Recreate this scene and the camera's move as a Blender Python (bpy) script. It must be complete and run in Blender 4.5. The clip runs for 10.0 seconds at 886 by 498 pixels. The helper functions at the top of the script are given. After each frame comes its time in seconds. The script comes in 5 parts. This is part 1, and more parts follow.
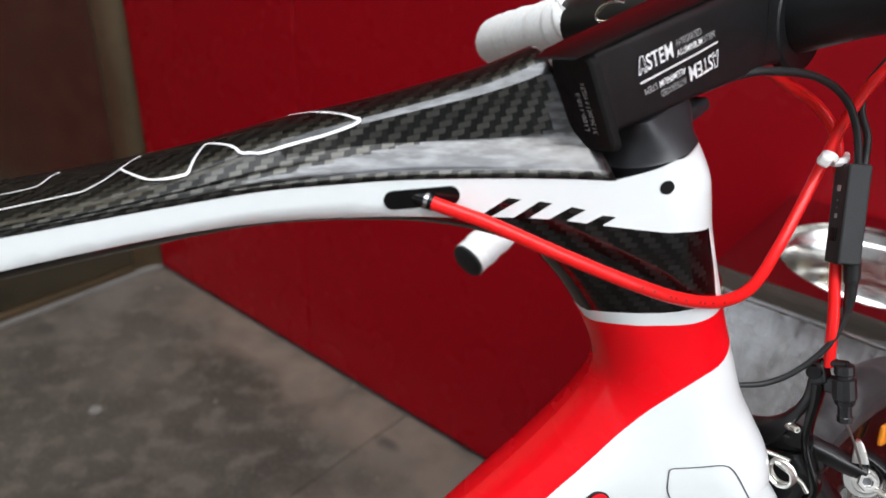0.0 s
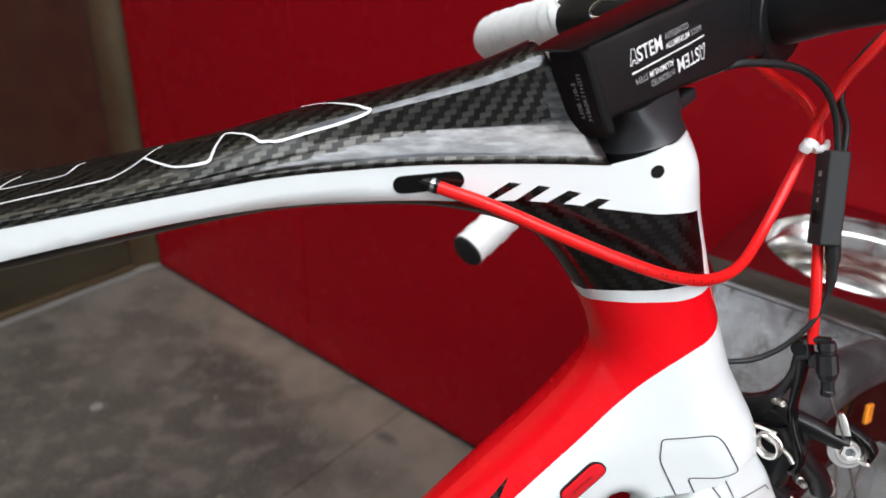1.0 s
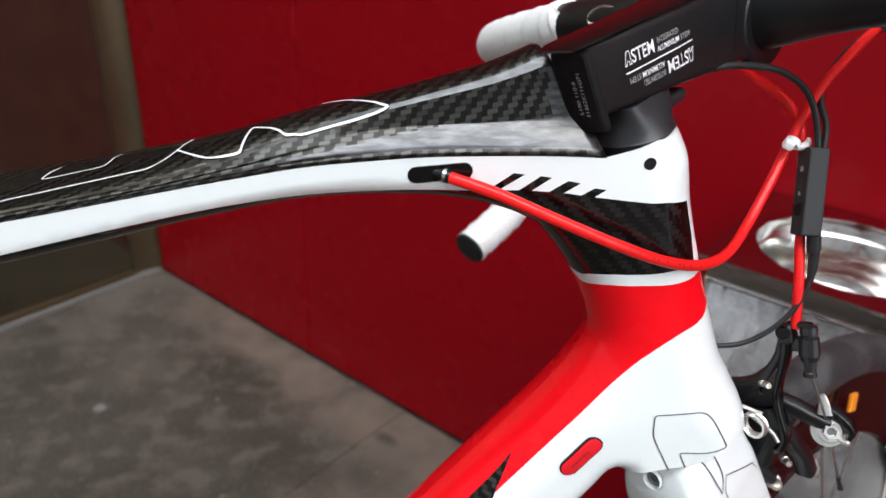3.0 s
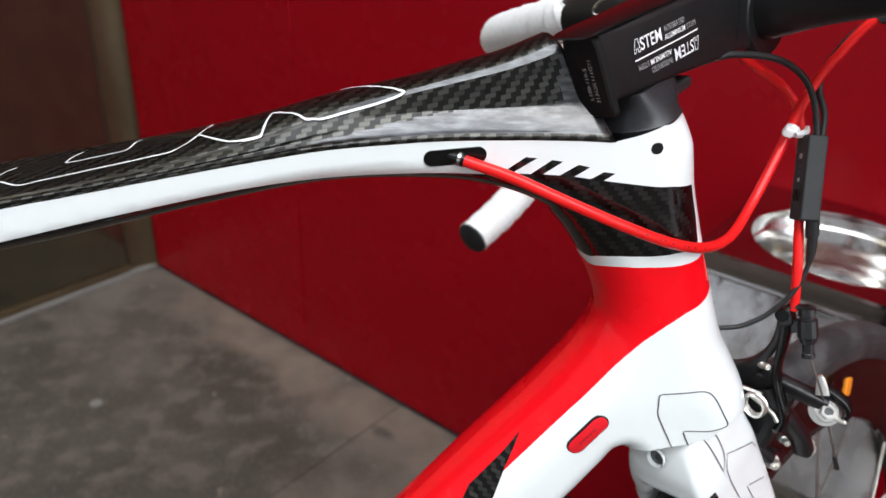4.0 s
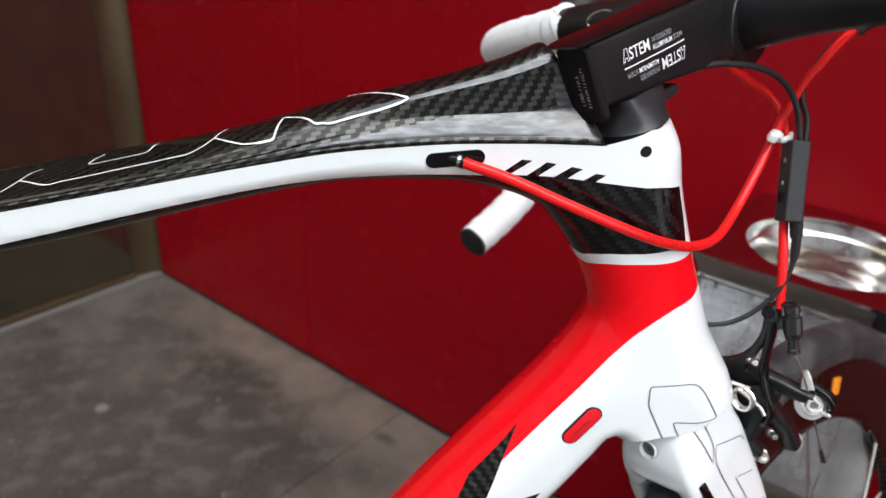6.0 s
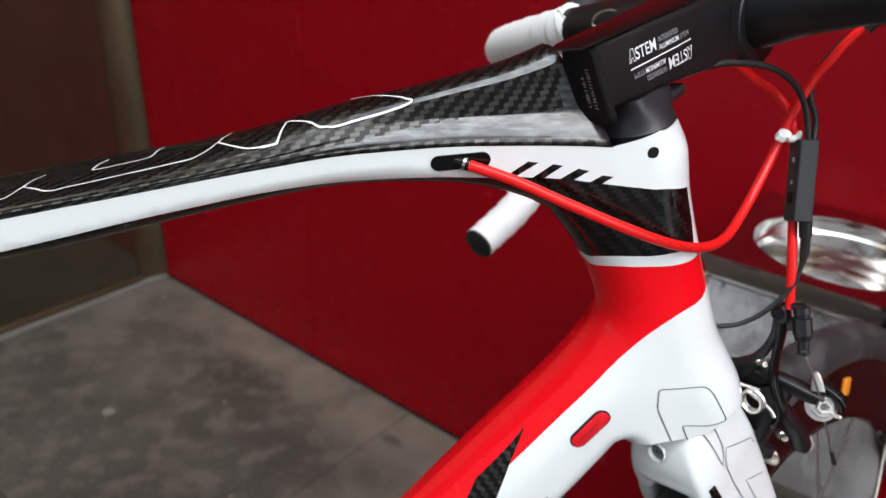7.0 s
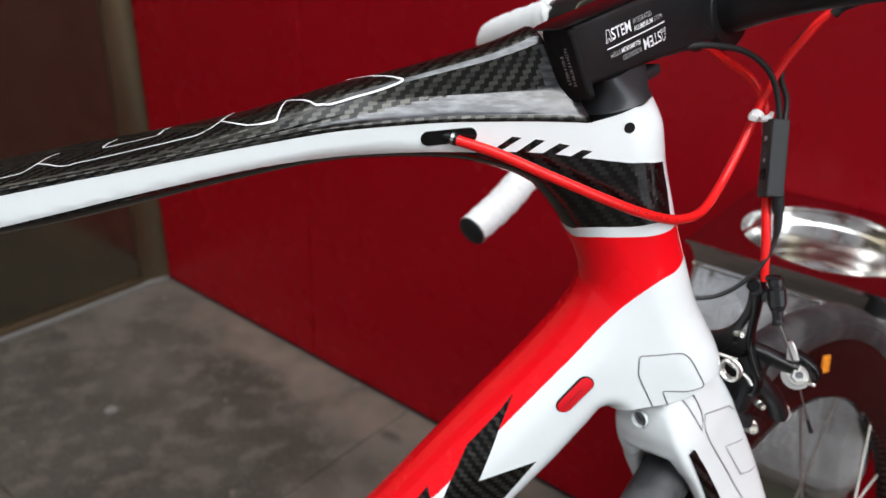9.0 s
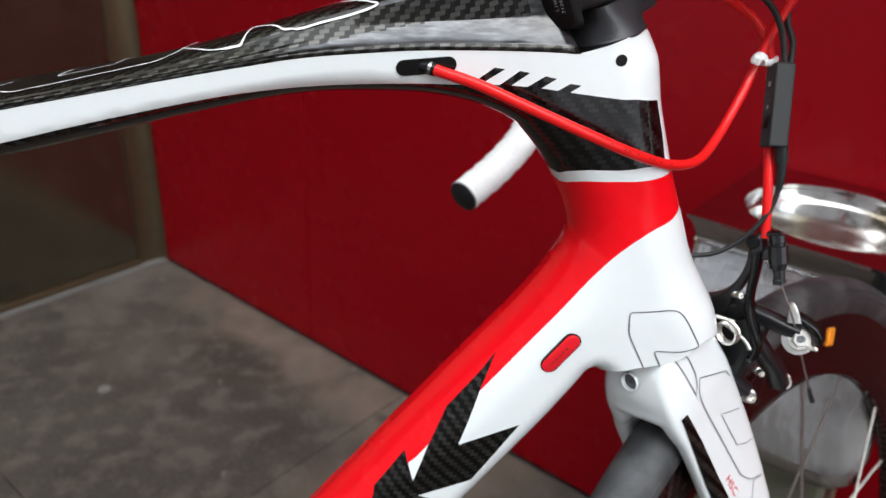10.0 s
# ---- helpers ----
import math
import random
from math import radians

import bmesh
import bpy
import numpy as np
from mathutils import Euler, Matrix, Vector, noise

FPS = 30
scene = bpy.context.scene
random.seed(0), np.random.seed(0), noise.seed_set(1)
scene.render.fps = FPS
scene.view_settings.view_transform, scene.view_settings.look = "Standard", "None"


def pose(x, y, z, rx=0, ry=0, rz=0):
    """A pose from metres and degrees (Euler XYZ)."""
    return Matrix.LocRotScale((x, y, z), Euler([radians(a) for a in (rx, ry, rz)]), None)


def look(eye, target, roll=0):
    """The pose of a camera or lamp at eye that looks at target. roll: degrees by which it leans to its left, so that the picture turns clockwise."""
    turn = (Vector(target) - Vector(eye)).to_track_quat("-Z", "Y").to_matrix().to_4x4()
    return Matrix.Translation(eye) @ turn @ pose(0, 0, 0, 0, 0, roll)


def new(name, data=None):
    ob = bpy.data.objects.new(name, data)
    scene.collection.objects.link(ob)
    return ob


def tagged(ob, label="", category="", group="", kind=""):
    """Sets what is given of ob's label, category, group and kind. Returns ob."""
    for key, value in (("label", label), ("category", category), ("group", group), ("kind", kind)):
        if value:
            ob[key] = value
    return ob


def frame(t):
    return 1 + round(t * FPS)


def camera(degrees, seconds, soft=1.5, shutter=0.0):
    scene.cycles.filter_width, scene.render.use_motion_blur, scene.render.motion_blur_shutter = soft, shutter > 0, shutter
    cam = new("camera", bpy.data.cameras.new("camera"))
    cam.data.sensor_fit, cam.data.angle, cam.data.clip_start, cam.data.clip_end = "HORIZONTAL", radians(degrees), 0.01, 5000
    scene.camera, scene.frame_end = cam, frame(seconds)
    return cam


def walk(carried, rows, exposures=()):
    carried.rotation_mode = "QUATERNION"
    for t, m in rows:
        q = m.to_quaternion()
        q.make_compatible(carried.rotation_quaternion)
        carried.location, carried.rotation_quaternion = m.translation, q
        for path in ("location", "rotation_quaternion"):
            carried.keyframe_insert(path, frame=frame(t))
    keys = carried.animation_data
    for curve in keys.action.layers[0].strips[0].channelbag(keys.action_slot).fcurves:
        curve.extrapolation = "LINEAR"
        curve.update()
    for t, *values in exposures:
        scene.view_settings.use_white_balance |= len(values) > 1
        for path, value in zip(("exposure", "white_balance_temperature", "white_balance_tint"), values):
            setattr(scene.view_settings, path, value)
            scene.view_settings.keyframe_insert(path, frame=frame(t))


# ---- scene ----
from mathutils.geometry import delaunay_2d_cdt

cam = camera(61.2, 10.0)
# a small lens close to its subject: what stands far behind is slightly soft
cam.data.dof.use_dof = True
cam.data.dof.focus_distance, cam.data.dof.aperture_fstop = 0.32, 11.0
PATH = [
    (0, (0.004, -0.229, 0.94), (0.133, 1.545, 0.026), 2.4),
    (0.5, (0.002, -0.239, 0.941), (0.142, 1.534, 0.026), 2.4),
    (1, (-0.001, -0.247, 0.942), (0.142, 1.526, 0.027), 2.2),
    (1.5, (0.0, -0.254, 0.942), (0.144, 1.518, 0.024), 2.3),
    (2, (-0.001, -0.26, 0.94), (0.141, 1.514, 0.026), 2.2),
    (3.3, (-0.012, -0.275, 0.945), (0.141, 1.509, 0.054), 2.5),
    (3.5, (-0.015, -0.277, 0.943), (0.131, 1.5, 0.038), 2.6),
    (4, (-0.018, -0.283, 0.942), (0.157, 1.497, 0.047), 2.8),
    (4.5, (-0.023, -0.293, 0.944), (0.161, 1.488, 0.053), 3.1),
    (5, (-0.019, -0.305, 0.945), (0.166, 1.483, 0.067), 2.9),
    (5.5, (-0.019, -0.304, 0.945), (0.157, 1.487, 0.074), 3.1),
    (7, (-0.019, -0.299, 0.945), (0.136, 1.496, 0.075), 2.2),
    (7.5, (-0.017, -0.303, 0.943), (0.139, 1.492, 0.075), 2.2),
    (8, (-0.014, -0.307, 0.942), (0.146, 1.488, 0.074), 2.0),
    (8.5, (-0.015, -0.315, 0.942), (0.144, 1.482, 0.08), 2.4),
    (9, (-0.016, -0.325, 0.939), (0.139, 1.478, 0.086), 1.9),
    (9.5, (-0.011, -0.324, 0.927), (0.132, 1.479, 0.072), 1.5),
    (10, (-0.001, -0.315, 0.908), (0.138, 1.483, 0.043), 2.6),
]
walk(cam, [(t, look(eye, target, roll)) for t, eye, target, roll in PATH], exposures=[(0.0, 1.63, 6520, 9.5), (4.0, 1.66, 6520, 9.5), (5.5, 1.70, 6520, 9.5), (7.0, 1.50, 6520, 9.5), (10.0, 1.52, 6520, 9.5)])

# ---- light ----
world = bpy.data.worlds.new("sky")
scene.world = world
world.use_nodes = True
wn = world.node_tree
sky = wn.nodes.new("ShaderNodeTexSky")
sky.sky_type = "NISHITA"
sky.sun_disc = False
sky.sun_elevation, sky.sun_rotation = radians(42), radians(165)
sky.air_density, sky.dust_density, sky.ozone_density = 1.0, 1.5, 1.0
# a bright overcast veil evens the sky out
veil = wn.nodes.new("ShaderNodeMix")
veil.data_type = "RGBA"
veil.inputs[0].default_value = 0.7
veil.inputs[7].default_value = (5.6, 6.0, 6.5, 1)
wn.links.new(sky.outputs[0], veil.inputs[6])
wn.links.new(veil.outputs[2], wn.nodes["Background"].inputs[0])
wn.nodes["Background"].inputs[1].default_value = 0.15
sun_data = bpy.data.lights.new("sun", "SUN")
sun_data.energy, sun_data.angle, sun_data.color = 2.0, radians(80), (0.95, 0.98, 1.0)
sun = new("sun", sun_data)
sun.matrix_world = look((-0.7, -2.6, 3.1), (0.1, 0.2, 0.5))

# ---- the lie of the place ----
FLOOR = 0.006
WALL_TOP = 9.0                                 # both walls rise out of sight
CORNER = Vector((-0.597, 1.493, FLOOR))
ALONG = Vector((0.727, -0.686, 0)).normalized()      # along the red wall, away from the corner
OUT = Vector((-0.686, -0.727, 0)).normalized()       # out of the red wall, towards the street
WALL_TURN = math.degrees(math.atan2(ALONG.y, ALONG.x))


def by_wall(a, o, z):
    """A place a metres along the red wall from the corner and o metres out of it."""
    p = CORNER + ALONG * a + OUT * o
    return p.x, p.y, z


# ---- materials ----


class Mat:
    """A node material with a principled shader and a few helpers."""

    def __init__(self, name, color, rough, metal=0.0, coat=0.0, spec=0.5):
        self.m = bpy.data.materials.new(name)
        self.m.use_nodes = True
        self.t = self.m.node_tree
        self.b = self.t.nodes["Principled BSDF"]
        self.b.inputs["Base Color"].default_value = (*color, 1)
        self.b.inputs["Roughness"].default_value = rough
        self.b.inputs["Metallic"].default_value = metal
        self.b.inputs["Coat Weight"].default_value = coat
        self.b.inputs["Coat Roughness"].default_value = 0.03
        self.b.inputs["Specular IOR Level"].default_value = spec

    def node(self, kind, **inputs):
        n = self.t.nodes.new(kind)
        for k, v in inputs.items():
            n.inputs[k].default_value = v
        return n

    def link(self, a, b):
        self.t.links.new(a, b)

    def math(self, op, a, b=None):
        n = self.t.nodes.new("ShaderNodeMath")
        n.operation = op
        for i, v in enumerate((a, b)):
            if v is None:
                continue
            if isinstance(v, (int, float)):
                n.inputs[i].default_value = v
            else:
                self.link(v, n.inputs[i])
        return n.outputs[0]

    def coords(self, kind="Object"):
        return self.t.nodes.new("ShaderNodeTexCoord").outputs[kind]

    def noise(self, scale, detail=4.0, stretch=(1, 1, 1), kind="Object"):
        mp = self.t.nodes.new("ShaderNodeMapping")
        mp.inputs["Scale"].default_value = stretch
        self.link(self.coords(kind), mp.inputs["Vector"])
        n = self.node("ShaderNodeTexNoise", Scale=scale, Detail=detail)
        self.link(mp.outputs[0], n.inputs["Vector"])
        return n.outputs["Fac"]

    def ramp(self, fac, stops):
        r = self.t.nodes.new("ShaderNodeValToRGB")
        e = r.color_ramp.elements
        while len(e) < len(stops):
            e.new(0.5)
        for el, (p, c) in zip(e, stops):
            el.position, el.color = p, (*c, 1) if len(c) == 3 else c
        self.link(fac, r.inputs[0])
        return r.outputs[0]

    def mix(self, fac, a, b, mode="MIX"):
        n = self.t.nodes.new("ShaderNodeMix")
        n.data_type, n.blend_type = "RGBA", mode
        for sock, v in ((n.inputs[0], fac), (n.inputs[6], a), (n.inputs[7], b)):
            if isinstance(v, (int, float)):
                sock.default_value = v
            elif isinstance(v, tuple):
                sock.default_value = (*v, 1)
            else:
                self.link(v, sock)
        return n.outputs[2]

    def color(self, out):
        self.link(out, self.b.inputs["Base Color"])
        return self

    def rough(self, fac, lo, hi):
        n = self.node("ShaderNodeMapRange")
        n.inputs["To Min"].default_value, n.inputs["To Max"].default_value = lo, hi
        self.link(fac, n.inputs[0])
        self.link(n.outputs[0], self.b.inputs["Roughness"])
        return self

    def bump(self, height, strength, distance=0.001):
        n = self.node("ShaderNodeBump", Strength=strength, Distance=distance)
        self.link(height, n.inputs["Height"])
        self.link(n.outputs[0], self.b.inputs["Normal"])
        return self


def paint(name, color, rough=0.22, coat=0.6, spec=0.5):
    m = Mat(name, color, rough, coat=coat, spec=spec)
    dust = m.noise(90, 6)
    m.color(m.mix(m.ramp(dust, [(0.45, (0, 0, 0)), (0.75, (0.12, 0.12, 0.12))]), color, tuple(c * 0.86 + 0.02 for c in color)))
    m.rough(m.noise(35, 5), rough * 0.7, rough * 1.4)
    m.bump(m.noise(600, 2), 0.02, 0.0005)
    return m.m


def carbon(name, tow, color, rough=0.36, coat=1.0, spread=0.35, lean=0.0):
    """Two-by-two twill of shiny fibre tows under clear lacquer; the UV map is in metres."""
    m = Mat(name, color, rough, metal=0.8, coat=coat, spec=0.2)
    m.b.inputs["Specular Tint"].default_value = (0.1, 0.1, 0.1, 1)
    turn = m.t.nodes.new("ShaderNodeMapping")
    turn.inputs["Rotation"].default_value = (0, 0, radians(lean))
    m.link(m.coords("UV"), turn.inputs["Vector"])
    sep = m.t.nodes.new("ShaderNodeSeparateXYZ")
    m.link(turn.outputs[0], sep.inputs[0])
    wander = m.math("MULTIPLY", m.math("SUBTRACT", m.noise(180, 2), 0.5), 0.25)
    u = m.math("ADD", m.math("DIVIDE", sep.outputs[0], tow), wander)
    v = m.math("ADD", m.math("DIVIDE", sep.outputs[1], tow), wander)
    fu, fv = m.math("FLOOR", u), m.math("FLOOR", v)
    warp = m.math("LESS_THAN", m.math("FLOORED_MODULO", m.math("ADD", fu, fv), 4.0), 1.5)
    weft = m.math("SUBTRACT", 1.0, warp)
    # the fibres lie along the tow that is on top, and shine across it
    way = m.t.nodes.new("ShaderNodeTangent")
    way.direction_type = "UV_MAP"
    m.link(way.outputs[0], m.b.inputs["Tangent"])
    m.b.inputs["Anisotropic"].default_value = 0.35
    m.link(m.math("MULTIPLY", weft, 0.25), m.b.inputs["Anisotropic Rotation"])
    # each tow is rounded across its own width and differs a little from the next
    ru = m.math("ABSOLUTE", m.math("SUBTRACT", m.math("FRACT", u), 0.5))
    rv = m.math("ABSOLUTE", m.math("SUBTRACT", m.math("FRACT", v), 0.5))
    across = m.math("ADD", m.math("MULTIPLY", rv, warp), m.math("MULTIPLY", ru, weft))
    cell = m.t.nodes.new("ShaderNodeCombineXYZ")
    m.link(m.math("MULTIPLY", fu, weft), cell.inputs[0])
    m.link(m.math("MULTIPLY", fv, warp), cell.inputs[1])
    tone = m.t.nodes.new("ShaderNodeTexWhiteNoise")
    m.link(cell.outputs[0], tone.inputs["Vector"])
    base = m.mix(tone.outputs["Value"], tuple(c * (1 - spread) for c in color), tuple(c * (1 + spread) for c in color))
    base = m.mix(warp, m.mix(0.86, base, (0.004, 0.004, 0.004)), base)
    fibre = m.noise(2600, 2)
    base = m.mix(m.ramp(fibre, [(0.4, (0, 0, 0)), (0.75, (0.4, 0.4, 0.4))]), base, tuple(c * 0.4 for c in color))
    edge = m.math("POWER", m.math("MULTIPLY", across, 2.0), 4.0)
    m.color(m.mix(m.math("MULTIPLY", edge, 0.45), base, (0.003, 0.003, 0.003)))
    m.rough(m.noise(120, 3), rough * 0.8, rough * 1.2)
    lacquer = m.node("ShaderNodeBump", Strength=0.05, Distance=0.0006)
    m.link(m.noise(140, 3), lacquer.inputs["Height"])
    m.link(lacquer.outputs[0], m.b.inputs["Coat Normal"])
    m.b.inputs["Coat Roughness"].default_value = 0.035
    return m.m


def fibre_carbon():
    """Lacquered carbon with short fibres all ways, under a slightly wavy lacquer."""
    m = Mat("unidirectional_carbon", (0.012, 0.012, 0.013), 0.3, 0.5, 0.8)
    flake = m.noise(420, 3, (0.25, 1, 1))
    streak = m.noise(90, 4, (0.15, 1, 1))
    c = m.mix(m.ramp(flake, [(0.40, (0, 0, 0)), (0.68, (1, 1, 1))]), (0.012, 0.012, 0.013), (0.095, 0.097, 0.100))
    m.color(m.mix(m.ramp(streak, [(0.42, (0, 0, 0)), (0.66, (0.75, 0.75, 0.75))]), c, (0.014, 0.014, 0.015)))
    m.rough(flake, 0.22, 0.42)
    wavy = m.node("ShaderNodeBump", Strength=0.25, Distance=0.0008)
    m.link(m.noise(110, 4, (0.5, 1, 1)), wavy.inputs["Height"])
    m.link(wavy.outputs[0], m.b.inputs["Coat Normal"])
    m.b.inputs["Coat Roughness"].default_value = 0.10
    return m.m


def plain(name, color, rough, metal=0.0, coat=0.0, scale=200, spread=0.2, bump=0.05, stretch=(1, 1, 1), spec=0.5):
    m = Mat(name, color, rough, metal, coat, spec)
    n = m.noise(scale, 5, stretch)
    m.color(m.mix(n, tuple(c * (1 - spread) for c in color), tuple(min(1, c * (1 + spread)) for c in color)))
    m.rough(m.noise(scale * 0.35, 4), rough * 0.75, min(1, rough * 1.3))
    m.bump(n, bump, 0.0006)
    return m.m


WHITE = paint("white_lacquer", (0.79, 0.83, 0.825))
RED = paint("red_lacquer", (0.84, 0.004, 0.010), 0.25, 0.3, 0.12)
CARBON = carbon("carbon_twill", 0.0021, (0.062, 0.060, 0.053), 0.36, 0.3)
CARBON_DARK = carbon("carbon_dark", 0.0021, (0.027, 0.0265, 0.026), 0.34)
CARBON_PLAIN = fibre_carbon()
LINE_WHITE = plain("white_line", (0.85, 0.85, 0.85), 0.3)
LINE_PALE = plain("pale_grey_print", (0.36, 0.36, 0.36), 0.5)
LINE_GREY = plain("grey_line", (0.10, 0.10, 0.11), 0.4)
BLACK_GLOSS = plain("black_gloss", (0.004, 0.004, 0.004), 0.16, coat=0.05, spread=0.1, bump=0.0, spec=0.3)
BLACK_SATIN = plain("black_satin", (0.0055, 0.0055, 0.006), 0.42, scale=900, bump=0.06, spec=0.34)
BRAKE_BLACK = plain("black_anodised", (0.010, 0.010, 0.011), 0.32, scale=900, bump=0.06, spec=0.45)
BLACK_MATT = plain("black_matt", (0.006, 0.006, 0.006), 0.6, scale=900, bump=0.1, spec=0.25)
GREY_SATIN = plain("grey_black_satin", (0.015, 0.015, 0.017), 0.36, scale=900, bump=0.05)
PLASTIC = plain("black_plastic", (0.014, 0.0145, 0.015), 0.42, scale=1200, bump=0.12, spec=0.35)
TAPE = plain("white_bar_tape", (0.84, 0.85, 0.83), 0.65, scale=420, bump=0.6, spread=0.12)
HOUSING = plain("red_housing", (0.80, 0.012, 0.012), 0.3, coat=0.2, scale=400, spread=0.08, bump=0.03, spec=0.25)
HOUSING_PRINT = plain("dark_red_print", (0.30, 0.004, 0.005), 0.5)
STEEL = plain("polished_steel", (0.56, 0.56, 0.55), 0.20, 1.0, scale=300, spread=0.1, bump=0.05)
BRIGHT = plain("bright_zinc", (0.86, 0.84, 0.79), 0.30, 1.0, scale=500, spread=0.12, bump=0.1)
GREY_BOLT = plain("grey_bolt", (0.17, 0.18, 0.19), 0.35, 0.7)
WIRE = plain("steel_wire", (0.40, 0.39, 0.36), 0.35, 1.0)
AMBER = plain("amber_gloss", (1.0, 0.30, 0.015), 0.45, coat=0.6, spread=0.15)
BADGE = plain("red_badge", (0.75, 0.01, 0.02), 0.15, coat=1.0, spread=0.05, bump=0.0)
ZIP = plain("white_nylon", (0.80, 0.80, 0.78), 0.4)


def wall_red():
    m = Mat("red_panel", (0.30, 0.006, 0.012), 0.24, spec=0.14)
    big = m.noise(2.2, 4)
    fine = m.noise(60, 5, (1, 1, 0.4))
    c = m.mix(big, (0.196, 0.0012, 0.0046), (0.250, 0.0017, 0.0060))
    m.color(m.mix(m.ramp(fine, [(0.5, (0, 0, 0)), (0.8, (0.15, 0.15, 0.15))]), c, (0.17, 0.004, 0.007)))
    m.rough(m.noise(9, 5), 0.2, 0.34)
    m.bump(m.noise(3.0, 2), 0.05, 0.004)
    return m.m


def wall_bronze():
    m = Mat("bronze_panel", (0.05, 0.038, 0.03), 0.2, 0.91)
    n = m.noise(3, 5, (1, 1, 0.3))
    m.color(m.mix(n, (0.125, 0.111, 0.078), (0.220, 0.195, 0.140)))
    m.rough(m.noise(7, 4, (1, 1, 0.2)), 0.12, 0.20)
    m.bump(m.noise(40, 4, (1, 1, 0.2)), 0.03, 0.001)
    return m.m


def stone():
    m = Mat("grey_stone", (0.2, 0.19, 0.18), 0.85, spec=0.18)
    rnd = m.t.nodes.new("ShaderNodeObjectInfo").outputs["Random"]
    wander = m.node("ShaderNodeTexNoise", Scale=5.0, Detail=5.0)
    m.link(m.coords(), wander.inputs["Vector"])

    def patch(c, a, o, along, out, color, strength, ragged=0.9):
        """An old spill or a dusty patch round a place by the wall, with a ragged soft edge."""
        x, y, _ = by_wall(a, o, 0)
        mp = m.t.nodes.new("ShaderNodeMapping")
        mp.vector_type = "TEXTURE"
        mp.inputs["Location"].default_value = (x, y, FLOOR)
        mp.inputs["Rotation"].default_value = (0, 0, radians(WALL_TURN))
        mp.inputs["Scale"].default_value = (along, out, 1)
        m.link(m.coords(), mp.inputs["Vector"])
        away = m.t.nodes.new("ShaderNodeVectorMath")
        away.operation = "LENGTH"
        m.link(mp.outputs[0], away.inputs[0])
        d = m.math("ADD", away.outputs["Value"], m.math("MULTIPLY", m.math("SUBTRACT", wander.outputs["Fac"], 0.5), 2 * ragged))
        return m.mix(m.ramp(d, [(0.35, (strength,) * 3), (1.0, (0, 0, 0))]), c, color)

    big = m.noise(2.3, 7)
    mid = m.noise(8, 7)
    c = m.mix(m.ramp(big, [(0.36, (0, 0, 0)), (0.62, (1, 1, 1))]), (0.036, 0.0335, 0.028), (0.068, 0.060, 0.050))
    c = patch(c, 0.62, 0.02, 0.85, 0.17, (0.150, 0.114, 0.092), 0.85)
    c = patch(c, 1.12, 0.22, 0.34, 0.42, (0.128, 0.102, 0.085), 0.8)
    c = patch(c, 0.10, 0.12, 0.16, 0.20, (0.105, 0.095, 0.086), 0.7)
    c = patch(c, 0.30, 0.52, 0.42, 0.22, (0.046, 0.046, 0.037), 0.6)
    c = patch(c, 0.52, 0.165, 0.15, 0.085, (0.030, 0.024, 0.018), 0.92)
    c = patch(c, 0.61, 0.135, 0.05, 0.028, (0.034, 0.025, 0.016), 0.7)
    c = patch(c, 0.78, 0.245, 0.17, 0.075, (0.030, 0.024, 0.019), 0.75)
    c = patch(c, 0.60, 0.300, 0.12, 0.050, (0.032, 0.027, 0.022), 0.6)
    c = patch(c, 0.90, 0.09, 0.035, 0.018, (0.030, 0.024, 0.022), 0.8)
    c = patch(c, 0.09, 0.33, 0.030, 0.022, (0.028, 0.026, 0.022), 0.8)
    c = m.mix(m.ramp(mid, [(0.36, (0.6, 0.6, 0.6)), (0.56, (0, 0, 0))]), c, (0.026, 0.022, 0.018))
    c = m.mix(m.ramp(m.noise(20, 6), [(0.48, (0, 0, 0)), (0.66, (0.6, 0.6, 0.6))]), c, (0.104, 0.090, 0.078))
    c = m.mix(m.ramp(m.noise(160, 5), [(0.52, (0, 0, 0)), (0.72, (0.4, 0.4, 0.4))]), c, (0.13, 0.12, 0.108))
    c = m.mix(m.ramp(m.noise(31, 2), [(0.71, (0, 0, 0)), (0.76, (0.5, 0.5, 0.5))]), c, (0.17, 0.145, 0.125))
    c = m.mix(m.math("MULTIPLY", rnd, 0.15), c, (0.12, 0.108, 0.096))
    m.color(m.mix(1.0, c, (0.985, 0.93, 0.885), "MULTIPLY"))
    m.rough(mid, 0.75, 0.95)
    m.bump(m.noise(260, 6), 0.35, 0.002)
    return m.m


def tyre_rubber():
    m = Mat("tyre_rubber", (0.03, 0.03, 0.03), 0.55, spec=0.28)
    fine = m.noise(900, 5)
    c = m.mix(fine, (0.018, 0.019, 0.020), (0.044, 0.046, 0.048))
    # dust rubbed into the tread, and grey scuffs
    c = m.mix(m.ramp(m.noise(38, 6), [(0.44, (0, 0, 0)), (0.64, (0.7, 0.7, 0.7))]), c, (0.092, 0.094, 0.094))
    m.color(m.mix(m.ramp(m.noise(170, 3), [(0.66, (0, 0, 0)), (0.76, (0.6, 0.6, 0.6))]), c, (0.105, 0.10, 0.09)))
    m.rough(m.noise(60, 4), 0.42, 0.65)
    m.bump(fine, 0.3, 0.0006)
    return m.m


